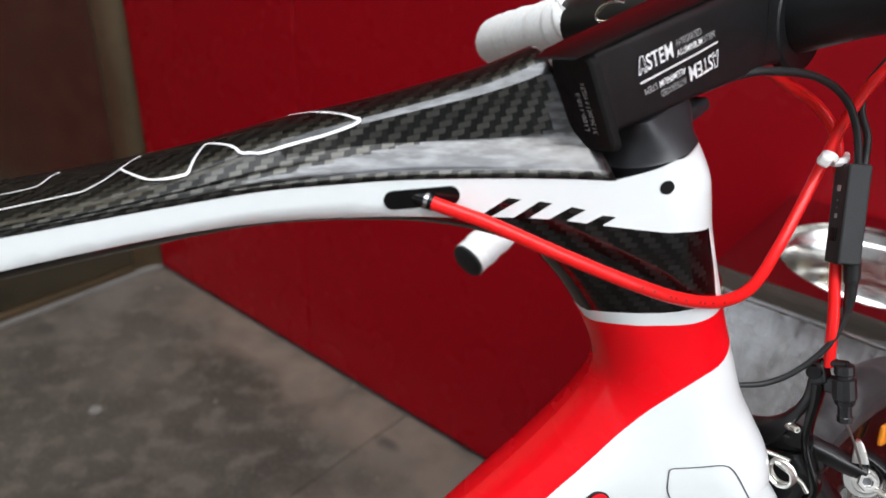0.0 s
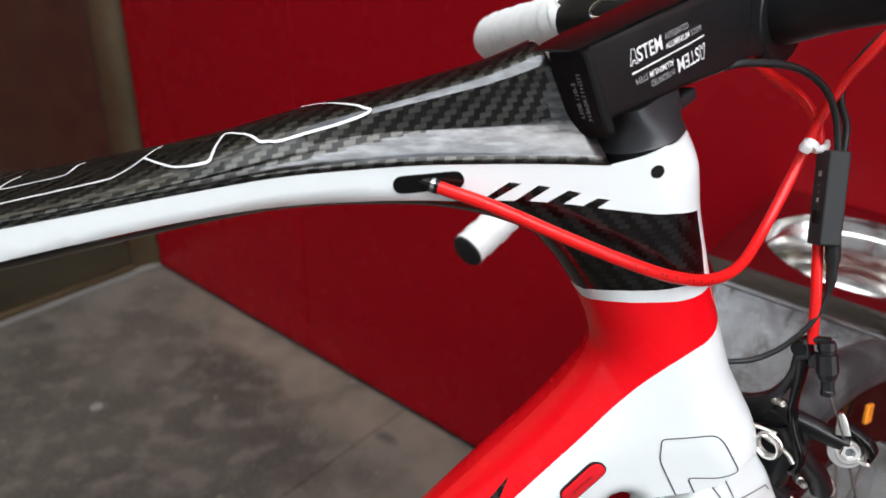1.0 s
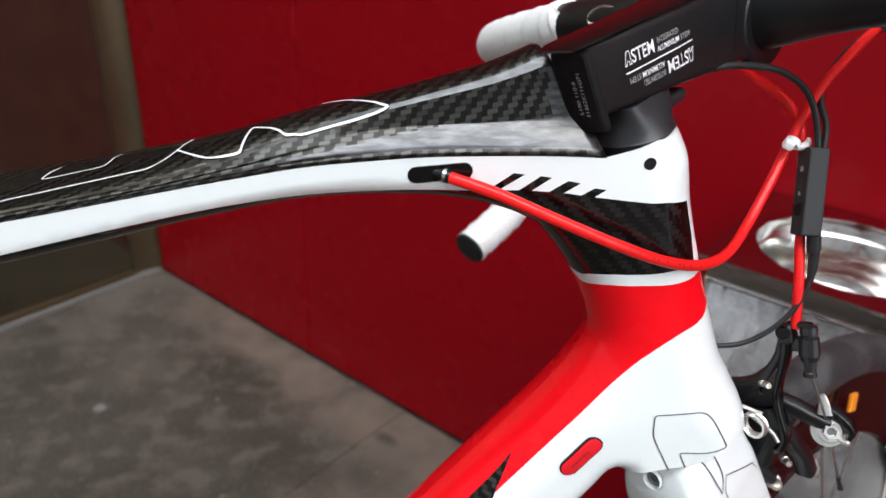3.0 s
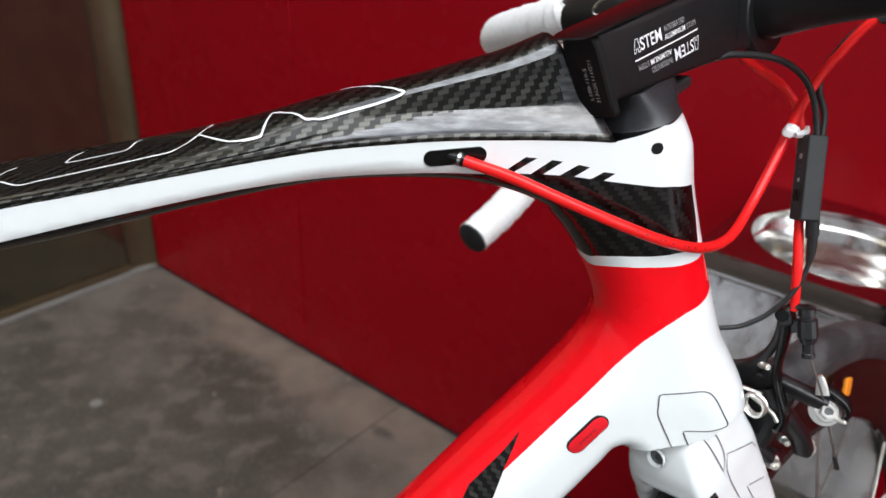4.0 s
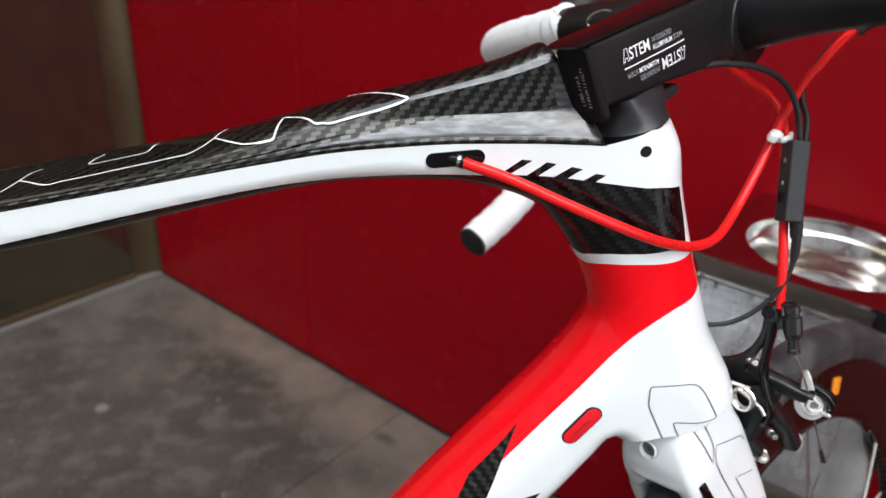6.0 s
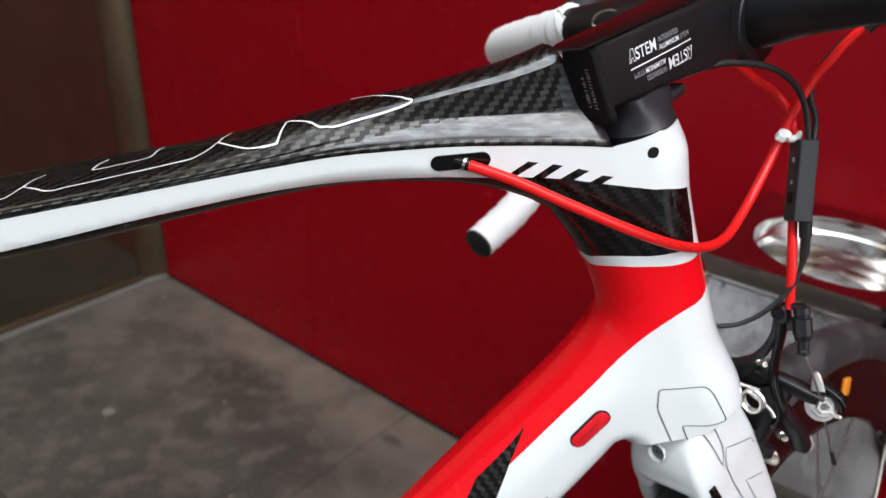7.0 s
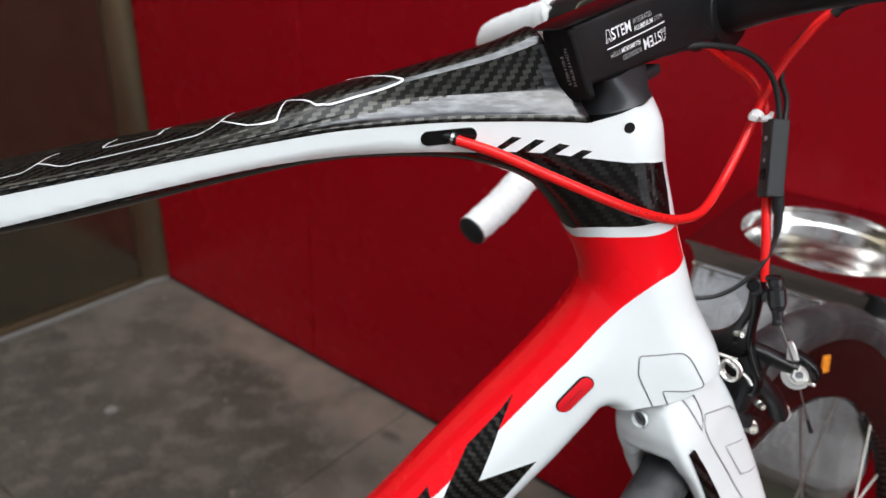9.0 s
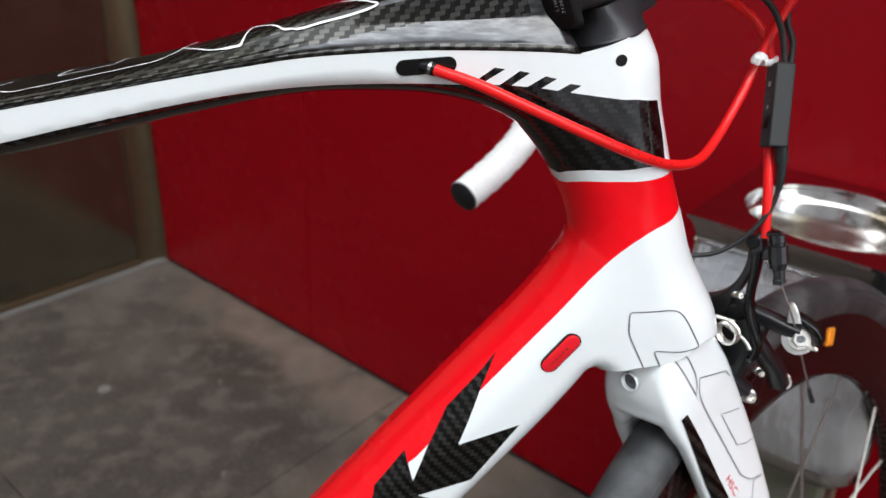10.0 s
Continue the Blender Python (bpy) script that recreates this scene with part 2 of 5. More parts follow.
def brushed(name, color, rough, wave=0.55, metal=1.0, dent=0.006):
    m = Mat(name, color, rough, metal)
    n = m.noise(30, 6, (1, 1, 30))
    m.color(m.mix(n, tuple(c * 0.8 for c in color), color))
    m.rough(m.noise(14, 5), rough * 0.7, rough * 1.5)
    m.bump(m.math("ADD", m.math("MULTIPLY", n, 0.03), m.noise(9, 3, (1.6, 1.6, 0.7))), wave, dent)
    return m.m


RUBBER = tyre_rubber()
RED_WALL = wall_red()
BRONZE = wall_bronze()
STONE = stone()
TAN = plain("tan_metal_trim", (0.130, 0.095, 0.056), 0.34, 0.8, scale=40)
PALE = plain("pale_stone_strip", (0.125, 0.118, 0.108), 0.7, scale=60, bump=0.3)
STREET = plain("grey_street_paving", (0.36, 0.35, 0.34), 0.85, scale=5, spread=0.25, bump=0.2)
MORTAR = plain("dark_mortar", (0.035, 0.033, 0.03), 0.9, scale=120, bump=0.4)
BIN_STEEL = brushed("brushed_steel", (0.84, 0.86, 0.88), 0.10, 1.0, 0.78, 0.020)
BOWL_STEEL = plain("satin_steel", (0.60, 0.585, 0.56), 0.15, 1.0, scale=60, spread=0.1, bump=0.03)
BIN_TOP = brushed("polished_steel_top", (0.56, 0.55, 0.55), 0.09, 0.06)
BIN_BASE = plain("olive_grey_paint", (0.14, 0.14, 0.10), 0.55, scale=30)

# ---- mesh helpers ----


def mesh_of(name, verts, faces, material, smooth=True, uvs=None):
    me = bpy.data.meshes.new(name)
    me.from_pydata([tuple(map(float, v)) for v in verts], [], [tuple(map(int, f)) for f in faces])
    me.materials.append(material)
    if smooth:
        me.polygons.foreach_set("use_smooth", [True] * len(me.polygons))
    if uvs is not None:
        layer = me.uv_layers.new(name="UVMap")
        for loop in me.loops:
            layer.data[loop.index].uv = uvs[loop.vertex_index]
    me.update()
    return me


def part(name, me, parent=None, label=""):
    ob = new(name, me)
    if parent is not None:
        ob.parent = parent
    return tagged(ob, label) if label else ob


def part_bm(name, bm, material, parent=None, label="", smooth=False, angle=None):
    bmesh.ops.recalc_face_normals(bm, faces=bm.faces)
    me = bpy.data.meshes.new(name)
    bm.to_mesh(me)
    bm.free()
    me.materials.append(material)
    if smooth:
        me.polygons.foreach_set("use_smooth", [True] * len(me.polygons))
        if angle:
            me.set_sharp_from_angle(angle=radians(angle))
    return part(name, me, parent, label)


def spline(points, n):
    """Catmull-Rom through the points, n samples a span."""
    p = [np.array(q, float) for q in points]
    p = [2 * p[0] - p[1]] + p + [2 * p[-1] - p[-2]]
    out = []
    for i in range(1, len(p) - 2):
        a, b, c, d = p[i - 1], p[i], p[i + 1], p[i + 2]
        for k in range(n):
            t = k / n
            out.append(0.5 * (2 * b + (c - a) * t + (2 * a - 5 * b + 4 * c - d) * t * t + (3 * b - a - 3 * c + d) * t ** 3))
    out.append(p[-2])
    return np.array(out)


def loft(name, rings, material, parent=None, label="", caps=True, smooth=True, angle=40, closed=True):
    """A skin over rings of equal length."""
    n = len(rings[0])
    verts = [v for r in rings for v in r]
    faces = []
    for i in range(len(rings) - 1):
        for j in range(n if closed else n - 1):
            k = (j + 1) % n
            faces.append((i * n + j, i * n + k, (i + 1) * n + k, (i + 1) * n + j))
    if caps and closed:
        faces.append(tuple(range(n))[::-1])
        faces.append(tuple((len(rings) - 1) * n + j for j in range(n)))
    uvs = []
    along = 0.0
    for i, r in enumerate(rings):
        if i:
            along += float(np.linalg.norm(np.mean(np.array(r), 0) - np.mean(np.array(rings[i - 1]), 0)))
        c = 0.0
        for j, v in enumerate(r):
            if j:
                c += float(np.linalg.norm(np.array(v) - np.array(r[j - 1])))
            uvs.append((along, c))
    me = mesh_of(name, verts, faces, material, smooth, uvs)
    bm = bmesh.new()
    bm.from_mesh(me)
    bmesh.ops.recalc_face_normals(bm, faces=bm.faces)
    bm.to_mesh(me)
    bm.free()
    if smooth and angle:
        me.set_sharp_from_angle(angle=radians(angle))
    return part(name, me, parent, label)


def tube(name, points, radius, material, parent=None, label="", n=8, sides=14, caps=True):
    """A round tube along a smooth path; radius is one number or one for each given point."""
    path = spline(points, n)
    if isinstance(radius, (int, float)):
        rad = np.full(len(path), radius)
    else:
        rad = np.interp(np.linspace(0, len(points) - 1, len(path)), range(len(points)), radius)
    rings = []
    tangent = np.gradient(path, axis=0)
    side = np.cross(tangent[0], (0.13, 0.27, 0.95))
    for p, t, r in zip(path, tangent, rad):
        t = t / np.linalg.norm(t)
        side = side - t * side.dot(t)
        side /= np.linalg.norm(side)
        other = np.cross(t, side)
        rings.append([p + r * (math.cos(a) * side + math.sin(a) * other) for a in np.linspace(0, 2 * math.pi, sides, endpoint=False)])
    return loft(name, rings, material, parent, label, caps)


def rounded(center, ax1, ax2, r1, r2, power=2.0, n=24):
    """A superellipse ring round center."""
    c, a, b = (np.array(v, float) for v in (center, ax1, ax2))
    out = []
    for t in np.linspace(0, 2 * math.pi, n, endpoint=False):
        ct, st = math.cos(t), math.sin(t)
        out.append(c + a * r1 * math.copysign(abs(ct) ** (2 / power), ct) + b * r2 * math.copysign(abs(st) ** (2 / power), st))
    return out


def turned(name, base, axis, profile, material, parent=None, label="", sides=28, angle=35, caps=True):
    """A turned shape: profile of (height along the axis, radius)."""
    z = Vector(axis).normalized()
    x = z.orthogonal().normalized()
    y = z.cross(x)
    rings = []
    for h, r in profile:
        c = Vector(base) + z * h
        rings.append([c + (x * math.cos(a) + y * math.sin(a)) * max(r, 1e-5) for a in np.linspace(0, 2 * math.pi, sides, endpoint=False)])
    return loft(name, rings, material, parent, label, caps=caps, angle=angle)


def box(size, at=(0, 0, 0), turn=(0, 0, 0), bevel=0.0, segments=2):
    bm = bmesh.new()
    bmesh.ops.create_cube(bm, size=1, matrix=Matrix.Diagonal((*size, 1)))
    if bevel:
        bmesh.ops.bevel(bm, geom=bm.edges[:], offset=bevel, segments=segments, affect="EDGES", profile=0.5)
    bmesh.ops.transform(bm, matrix=pose(*at, *turn), verts=bm.verts)
    return bm


def inside(poly, px, pz):
    """Even-odd test of many points against one polygon."""
    r = np.zeros(px.shape, bool)
    n = len(poly)
    for i in range(n):
        x0, z0 = poly[i]
        x1, z1 = poly[(i + 1) % n]
        hit = ((z0 > pz) != (z1 > pz)) & (px < (x1 - x0) * (pz - z0) / (z1 - z0 + 1e-15) + x0)
        r ^= hit
    return r


def nearest(segs, px, pz):
    """Distance to a set of segments, and the nearest point."""
    best = np.full(px.shape, 9.0)
    bx, bz = px.copy(), pz.copy()
    for x0, z0, x1, z1 in segs:
        dx, dz = x1 - x0, z1 - z0
        t = np.clip(((px - x0) * dx + (pz - z0) * dz) / (dx * dx + dz * dz + 1e-15), 0, 1)
        qx, qz = x0 + t * dx, z0 + t * dz
        d = np.hypot(px - qx, pz - qz)
        m = d < best
        best[m], bx[m], bz[m] = d[m], qx[m], qz[m]
    return best, bx, bz


def ring_segs(poly):
    return [(*poly[i], *poly[(i + 1) % len(poly)]) for i in range(len(poly))]


def flat_grid(poly, cell):
    """A grid of quads whose rim is drawn in to the polygon's edge."""
    poly = np.array(poly)
    lo, hi = np.floor((poly.min(0) - cell) / cell) * cell, poly.max(0) + cell
    nx, nz = int((hi[0] - lo[0]) / cell) + 2, int((hi[1] - lo[1]) / cell) + 2
    gx, gz = np.meshgrid(lo[0] + cell * np.arange(nx), lo[1] + cell * np.arange(nz), indexing="ij")
    ok = inside(poly, gx, gz)
    d, qx, qz = nearest(ring_segs(poly), gx, gz)
    use = ok[:-1, :-1] | ok[1:, :-1] | ok[1:, 1:] | ok[:-1, 1:]
    snap = ~ok
    gx, gz = np.where(snap, qx, gx), np.where(snap, qz, gz)
    ids = np.full(gx.shape, -1)
    faces, pts = [], []

    def vid(i, j):
        if ids[i, j] < 0:
            ids[i, j] = len(pts)
            pts.append((gx[i, j], gz[i, j]))
        return int(ids[i, j])

    for i, j in zip(*np.nonzero(use)):
        quad = [(i, j), (i + 1, j), (i + 1, j + 1), (i, j + 1)]
        f = [vid(*q) for q in quad]
        c = [pts[k] for k in f]
        area = 0.5 * abs((c[2][0] - c[0][0]) * (c[3][1] - c[1][1]) - (c[3][0] - c[1][0]) * (c[2][1] - c[0][1]))
        if area > cell * cell * 0.01:
            faces.append(f)
    return np.array(pts), faces

# ---- the place: pavement, red wall, bronze wall ----


def wall_box(name, a0, a1, o0, o1, z0, z1, material, parent=None, label="", bevel=0.0):
    bm = box((a1 - a0, abs(o1 - o0), z1 - z0), by_wall((a0 + a1) / 2, (o0 + o1) / 2, (z0 + z1) / 2), (0, 0, WALL_TURN), bevel)
    return part_bm(name, bm, material, parent, label)


ground = tagged(part_bm("ground", box((400, 400, 0.2), (0, 0, FLOOR - 0.112)), STREET), "grey paved street running to the horizon", "ground", kind="structure")
wall_red_thing = wall_box("wall_red", -0.3, 6.6, -0.32, -0.032, FLOOR - 0.02, WALL_TOP, MORTAR)
tagged(wall_red_thing, "building wall clad with glossy dark red panels", "wall", kind="structure")
seams = [-0.0, 0.585, 1.605, 2.6, 3.58, 4.6, 5.6, 6.6]
for a0, a1 in zip(seams, seams[1:]):
    wall_box("panel", a0 + 0.0008, a1 - 0.0008, -0.032, 0.0, FLOOR + 0.002, WALL_TOP, RED_WALL, wall_red_thing, bevel=0.003)
wall_bronze_thing = wall_box("wall_bronze", -0.25, -0.004, 0.0, 1.9, FLOOR - 0.02, WALL_TOP, BRONZE)
tagged(wall_bronze_thing, "dark bronze metal wall meeting the red wall", "wall", kind="structure")
cove = []
for z in (FLOOR + 0.004, WALL_TOP):
    arc = [(-0.004, 0.002), (0.024, 0.002)]
    arc += [(0.002 + 0.022 * (1 - math.sin(t)), 0.004 + 0.060 * (1 - math.cos(t))) for t in np.linspace(0, math.pi / 2, 12)]
    cove.append([by_wall(a, o, z) for a, o in arc + [(-0.004, 0.064)]])
tagged(loft("trim_corner", cove, TAN, angle=40), "tan metal cove trim in the corner between the walls", "trim", kind="structure")
tagged(wall_box("trim_base", -0.004, 0.010, 0.066, 1.9, FLOOR + 0.004, FLOOR + 0.018, TAN, bevel=0.003), "tan metal base trim of the bronze wall", "trim", kind="structure")
tagged(wall_box("trim_strip", -0.004, 0.022, 0.0, 1.9, FLOOR - 0.01, FLOOR + 0.004, PALE, bevel=0.002), "pale stone strip along the bronze wall", "trim", kind="structure")

# unseen wall, added to block the low sky from light and reflections
STUCCO = plain("grey_stucco", (0.30, 0.29, 0.28), 0.85, scale=3, spread=0.3, bump=0.1)
tagged(part_bm("wall_unseen", box((60, 0.4, 17.0), (-6.5, -12.0, 8.5), (0, 0, -43.3)), STUCCO), "unseen plain grey stucco wall added across the street to darken reflections", "wall", kind="structure")

pavement = tagged(part_bm("pavement", box((5.13, 4.99, 0.02), by_wall(2.565, 2.465, FLOOR - 0.018), (0, 0, WALL_TURN)), MORTAR), "grey stone slab pavement, stained and worn", "pavement", kind="structure")
slab_edges_a = [0.024, 0.866, 1.72, 2.57, 3.42, 4.27, 5.12]
slab_edges_o = [0.004] + [0.62 * k for k in range(1, 9)]
for i, (a0, a1) in enumerate(zip(slab_edges_a, slab_edges_a[1:])):
    for j, (o0, o1) in enumerate(zip(slab_edges_o, slab_edges_o[1:])):
        wall_box("slab", a0 + 0.0010, a1 - 0.0010, o0 + 0.0010, o1 - 0.0010, FLOOR - 0.03, FLOOR, STONE, pavement, bevel=0.002)

# ---- the steel ash bin by the wall ----
BIN_A0, BIN_A1, BIN_O, BIN_Z = 1.430, 1.643, 0.223, 0.630


def ash_bin():
    thing = tagged(new("ash_bin"), "square stainless steel ash bin with a round bowl, on a post", "ash bin")
    thing.location = by_wall((BIN_A0 + BIN_A1) / 2, 0.1, FLOOR)
    bpy.context.view_layer.update()
    inv = thing.matrix_world.inverted()

    def put(ob):
        ob.data.transform(inv)
        ob.parent = thing
        return ob

    def round_corner(a, o, r, sign, n=7):
        turn = [math.pi / 2 * k / (n - 1) for k in range(n)]
        pts = [(a - sign * r * (1 - math.cos(t)), o - r * (1 - math.sin(t))) for t in turn]
        return pts if sign > 0 else pts[::-1]

    # housing: slightly tapered towards its foot
    rings = []
    for z, g in ((0.398, 0.010), (0.404, 0.005), (0.42, 0.002), (0.46, 0.003), (0.50, 0.006), (0.54, 0.011), (0.57, 0.017), (0.595, 0.024), (0.607, 0.029)):
        a0, a1, o0, o1 = BIN_A0 + min(g, 0.002), BIN_A1 - min(g, 0.005), 0.003, BIN_O - g
        rings.append([by_wall(a, o, z) for a, o in [(a0, o0), (a1, o0)] + round_corner(a1, o1, 0.034, 1) + round_corner(a0, o1, 0.010, -1)])
    put(loft("body", rings, BIN_STEEL, None, "brushed steel housing", caps=False, angle=25))
    rings = []
    for z, g in ((0.384, 0.016), (0.386, 0.011), (0.393, 0.008), (0.403, 0.0085), (0.408, 0.010)):
        a0, a1, o0, o1 = BIN_A0 + g - 0.003, BIN_A1 - g + 0.003, 0.003, BIN_O - g + 0.003
        rings.append([by_wall(a, o, z) for a, o in [(a0, o0), (a1, o0)] + round_corner(a1, o1, 0.034, 1) + round_corner(a0, o1, 0.010, -1)])
    put(loft("bottom_lip", rings, STEEL, None, "bright rolled lower edge", angle=25))
    put(wall_box("post", BIN_A0 + 0.02, BIN_A1 - 0.03, 0.03, BIN_O - 0.045, FLOOR, 0.387, BIN_BASE, label="olive grey painted post", bevel=0.006))
    rings = []
    for z, g in ((0.600, 0.026), (0.6005, 0.010), (0.602, 0.0062), (0.604, 0.0056), (0.6058, 0.0068), (0.6068, 0.0070), (0.610, 0.0066), (0.618, 0.0040), (0.624, 0.0014), (BIN_Z - 0.0036, 0.0002), (BIN_Z - 0.0036, 0.012), (0.609, 0.016), (0.600, 0.026)):
        a0, a1, o0, o1 = BIN_A0 + g, BIN_A1 - g, 0.002, BIN_O - g
        rings.append([by_wall(a, o, z) for a, o in [(a0, o0), (a1, o0)] + round_corner(a1, o1, 0.006, 1, 4) + round_corner(a0, o1, 0.006, -1, 4)])
    put(loft("top_band", rings, BIN_TOP, None, "polished band under the top", caps=False, angle=25))
    # the top plate with a round hole, and the bowl that hangs in it
    ca, co, r = 1.540, 0.118, 0.087
    bm = bmesh.new()
    n = 64
    outer, inner = [], []
    for k in range(n):
        t = 2 * math.pi * k / n
        ct, st = math.cos(t), math.sin(t)
        s = 1 / max(abs(ct), abs(st))
        ex = (BIN_A1 - BIN_A0) / 2 * max(-1, min(1, ct * s))
        eo = (BIN_O - 0.002) / 2 * max(-1, min(1, st * s))
        for z in (BIN_Z - 0.0035, BIN_Z):
            outer.append(bm.verts.new(by_wall((BIN_A0 + BIN_A1) / 2 + ex, (BIN_O + 0.002) / 2 + eo, z)))
            inner.append(bm.verts.new(by_wall(ca + r * ct, co + r * st, z)))
    for k in range(n):
        a, b = 2 * k, 2 * ((k + 1) % n)
        bm.faces.new((outer[a + 1], outer[b + 1], inner[b + 1], inner[a + 1]))
        bm.faces.new((outer[a], outer[b], inner[b], inner[a]))
        bm.faces.new((outer[a], outer[b], outer[b + 1], outer[a + 1]))
        bm.faces.new((inner[a], inner[b], inner[b + 1], inner[a + 1]))
    put(part_bm("top_plate", bm, BIN_TOP, None, "mirror-like polished top plate"))
    at = by_wall(ca, co, BIN_Z)
    put(turned("bowl_rim", at, (0, 0, 1), [(-0.003, r - 0.0022), (0.0002, r - 0.0012), (0.0003, r - 0.0002), (0.0001, r + 0.0004), (-0.003, r - 0.001)], BIN_TOP, None, "polished rolled rim", 72, caps=False))
    put(turned("bowl", at, (0, 0, 1), [(0.0001, r - 0.0014), (-0.003, r - 0.0022), (-0.0155, r - 0.0030), (-0.0165, r - 0.0046), (-0.0185, r - 0.0064), (-0.050, r - 0.0092), (-0.068, r - 0.0130), (-0.078, r - 0.024), (-0.082, r - 0.040), (-0.083, 0.002), (-0.085, 0.002), (-0.080, r - 0.022), (-0.069, r - 0.0105), (-0.020, r - 0.0040), (-0.006, r - 0.0008)], BOWL_STEEL, None, "polished steel bowl", 72, 80, caps=False))
    return thing


ash_bin()

# ---- the racing bicycle ----
MID = 0.022                                    # the frame's middle plane
bicycle = tagged(new("bicycle"), "white, red and carbon racing bicycle with steered front wheel", "bicycle")

# the steering axis, and the turn of all that steers
AXIS_TOP = Vector((0.096, MID, 0.85))
AXIS_UP = Vector((-0.30, 0, 0.954)).normalized()
STEER = Matrix.Translation(AXIS_TOP) @ Matrix.Rotation(radians(40), 4, AXIS_UP) @ Matrix.Translation(-AXIS_TOP)


def steered(ob):
    ob.data.transform(STEER)
    return ob


# outline of the frame's side, clockwise from the upper left
TOP_LINE = [(-0.30, 0.789), (-0.171, 0.818), (-0.127, 0.827), (-0.082, 0.836), (-0.038, 0.844), (0.008, 0.848), (0.05, 0.849), (0.076, 0.848)]
HEAD_TOP = [(0.076, 0.848), (0.088, 0.8515), (0.103, 0.857), (0.1105, 0.8575)]
HEAD_FRONT = [(0.1105, 0.8575), (0.117, 0.846), (0.1195, 0.837), (0.123, 0.822), (0.133, 0.792), (0.142, 0.769), (0.150, 0.749), (0.158, 0.735), (0.1665, 0.721), (0.1712, 0.710), (0.1722, 0.703)]
HEAD_FOOT = [(0.1722, 0.703), (0.162, 0.7078), (0.155, 0.7065), (0.145, 0.699), (0.136, 0.696), (0.128, 0.6945), (0.118, 0.6925), (0.110, 0.689), (0.1045, 0.6845)]
DOWN_UNDER = [(0.1045, 0.6845), (0.100, 0.6770), (0.095, 0.6695), (0.0822, 0.6505), (0.0532, 0.6105), (0.0022, 0.5395), (-0.118, 0.370)]
DOWN_END = [(-0.118, 0.370), (-0.185, 0.418)]
DOWN_OVER = [(-0.185, 0.418), (-0.10, 0.512), (-0.029, 0.600), (0.003, 0.641), (0.033, 0.679), (0.061, 0.714), (0.077, 0.737), (0.0855, 0.755), (0.0845, 0.768), (0.076, 0.786), (0.066, 0.801), (0.055, 0.8135)]
TOP_UNDER = [(0.055, 0.8135), (0.044, 0.819), (0.028, 0.8235), (0.005, 0.826), (-0.038, 0.8246), (-0.086, 0.8150), (-0.135, 0.8024), (-0.184, 0.7900), (-0.30, 0.7605)]

runs = [spline(r, 6) for r in (TOP_LINE, HEAD_TOP, HEAD_FRONT, HEAD_FOOT, DOWN_UNDER, DOWN_END, DOWN_OVER, TOP_UNDER)]
OUTLINE = np.concatenate([r[:-1] for r in runs])
# the upper edges lie under the top tube and the headset cover, and the foot on the fork: no rounding there


def chain(r):
    return [(*r[i], *r[i + 1]) for i in range(len(r) - 1)]


front_edges, under_edges = chain(runs[2]), chain(runs[4])
rear_edges = chain(runs[6]) + chain(runs[7])
soft_edges = front_edges + under_edges + chain(runs[5]) + rear_edges


def drawn_in(poly, by):
    """The outline moved inwards by a little."""
    p = np.array(poly)
    t = np.roll(p, -1, 0) - np.roll(p, 1, 0)
    t /= np.linalg.norm(t, axis=1)[:, None]
    return p + by * np.stack([t[:, 1], -t[:, 0]], 1)


HAIR = drawn_in(OUTLINE, 0.00015)


def blend(v, a, b):
    t = np.clip((v - a) / (b - a), 0, 1)
    return t * t * (3 - 2 * t)


def half_width(x, z):
    """Half the frame's width at a place of its side, before rounding, and the rounding radius."""
    top = np.interp(x, [-0.30, -0.15, -0.10, -0.05, 0.0, 0.08], [0.030, 0.029, 0.027, 0.024, 0.022, 0.0215])
    head = np.interp(z, [0.66, 0.72, 0.78, 0.85], [0.029, 0.0285, 0.0245, 0.0215])
    k = blend(x + (0.84 - z) * 0.3, 0.05, 0.09)
    low = blend(-z, -0.80, -0.77)
    k = np.maximum(k, low)
    w = top * (1 - k) + head * k
    r = 0.013 * (1 - k) + 0.022 * k
    r = r * (1 - low) + 0.027 * low
    return w, r


def bulge(x, z):
    """The square of half the width after rounding; it falls to nothing at the soft edges."""
    w, r = half_width(x, z)
    q = w * w
    for edges, share in ((front_edges, 1.0), (under_edges, 0.62), (rear_edges, 0.95)):
        s = np.clip(nearest(edges, x, z)[0] / (r * share), 0, 1)
        q = q * (1 - (1 - s) ** 2)
    return q


def side_depth(x, z, full=False):
    """Half the width after rounding; full: also the skin's outward normal on the far flank."""
    q = bulge(x, z)
    w = np.sqrt(q)
    if not full:
        return w
    # at the very rim the slope is taken a little further in
    px, pz = x.copy(), z.copy()
    rim = nearest(soft_edges, x, z)[0] < 0.0006
    ix, iz = np.zeros_like(x), np.zeros_like(z)
    for k in range(16):
        cx, cz = 0.0008 * math.cos(math.pi * k / 8), 0.0008 * math.sin(math.pi * k / 8)
        ok = inside(OUTLINE, x + cx, z + cz)
        ix, iz = ix + cx * ok, iz + cz * ok
    ln = np.hypot(ix, iz) + 1e-12
    px[rim] += (0.0009 * ix / ln)[rim]
    pz[rim] += (0.0009 * iz / ln)[rim]
    e = 0.0003
    gx = (bulge(px + e, pz) - bulge(px - e, pz)) / (2 * e)
    gz = (bulge(px, pz + e) - bulge(px, pz - e)) / (2 * e)
    nx, ny, nz = -gx / 2, w, -gz / 2
    ln = np.sqrt(nx * nx + ny * ny + nz * nz) + 1e-12
    return w, nx / ln, ny / ln, nz / ln


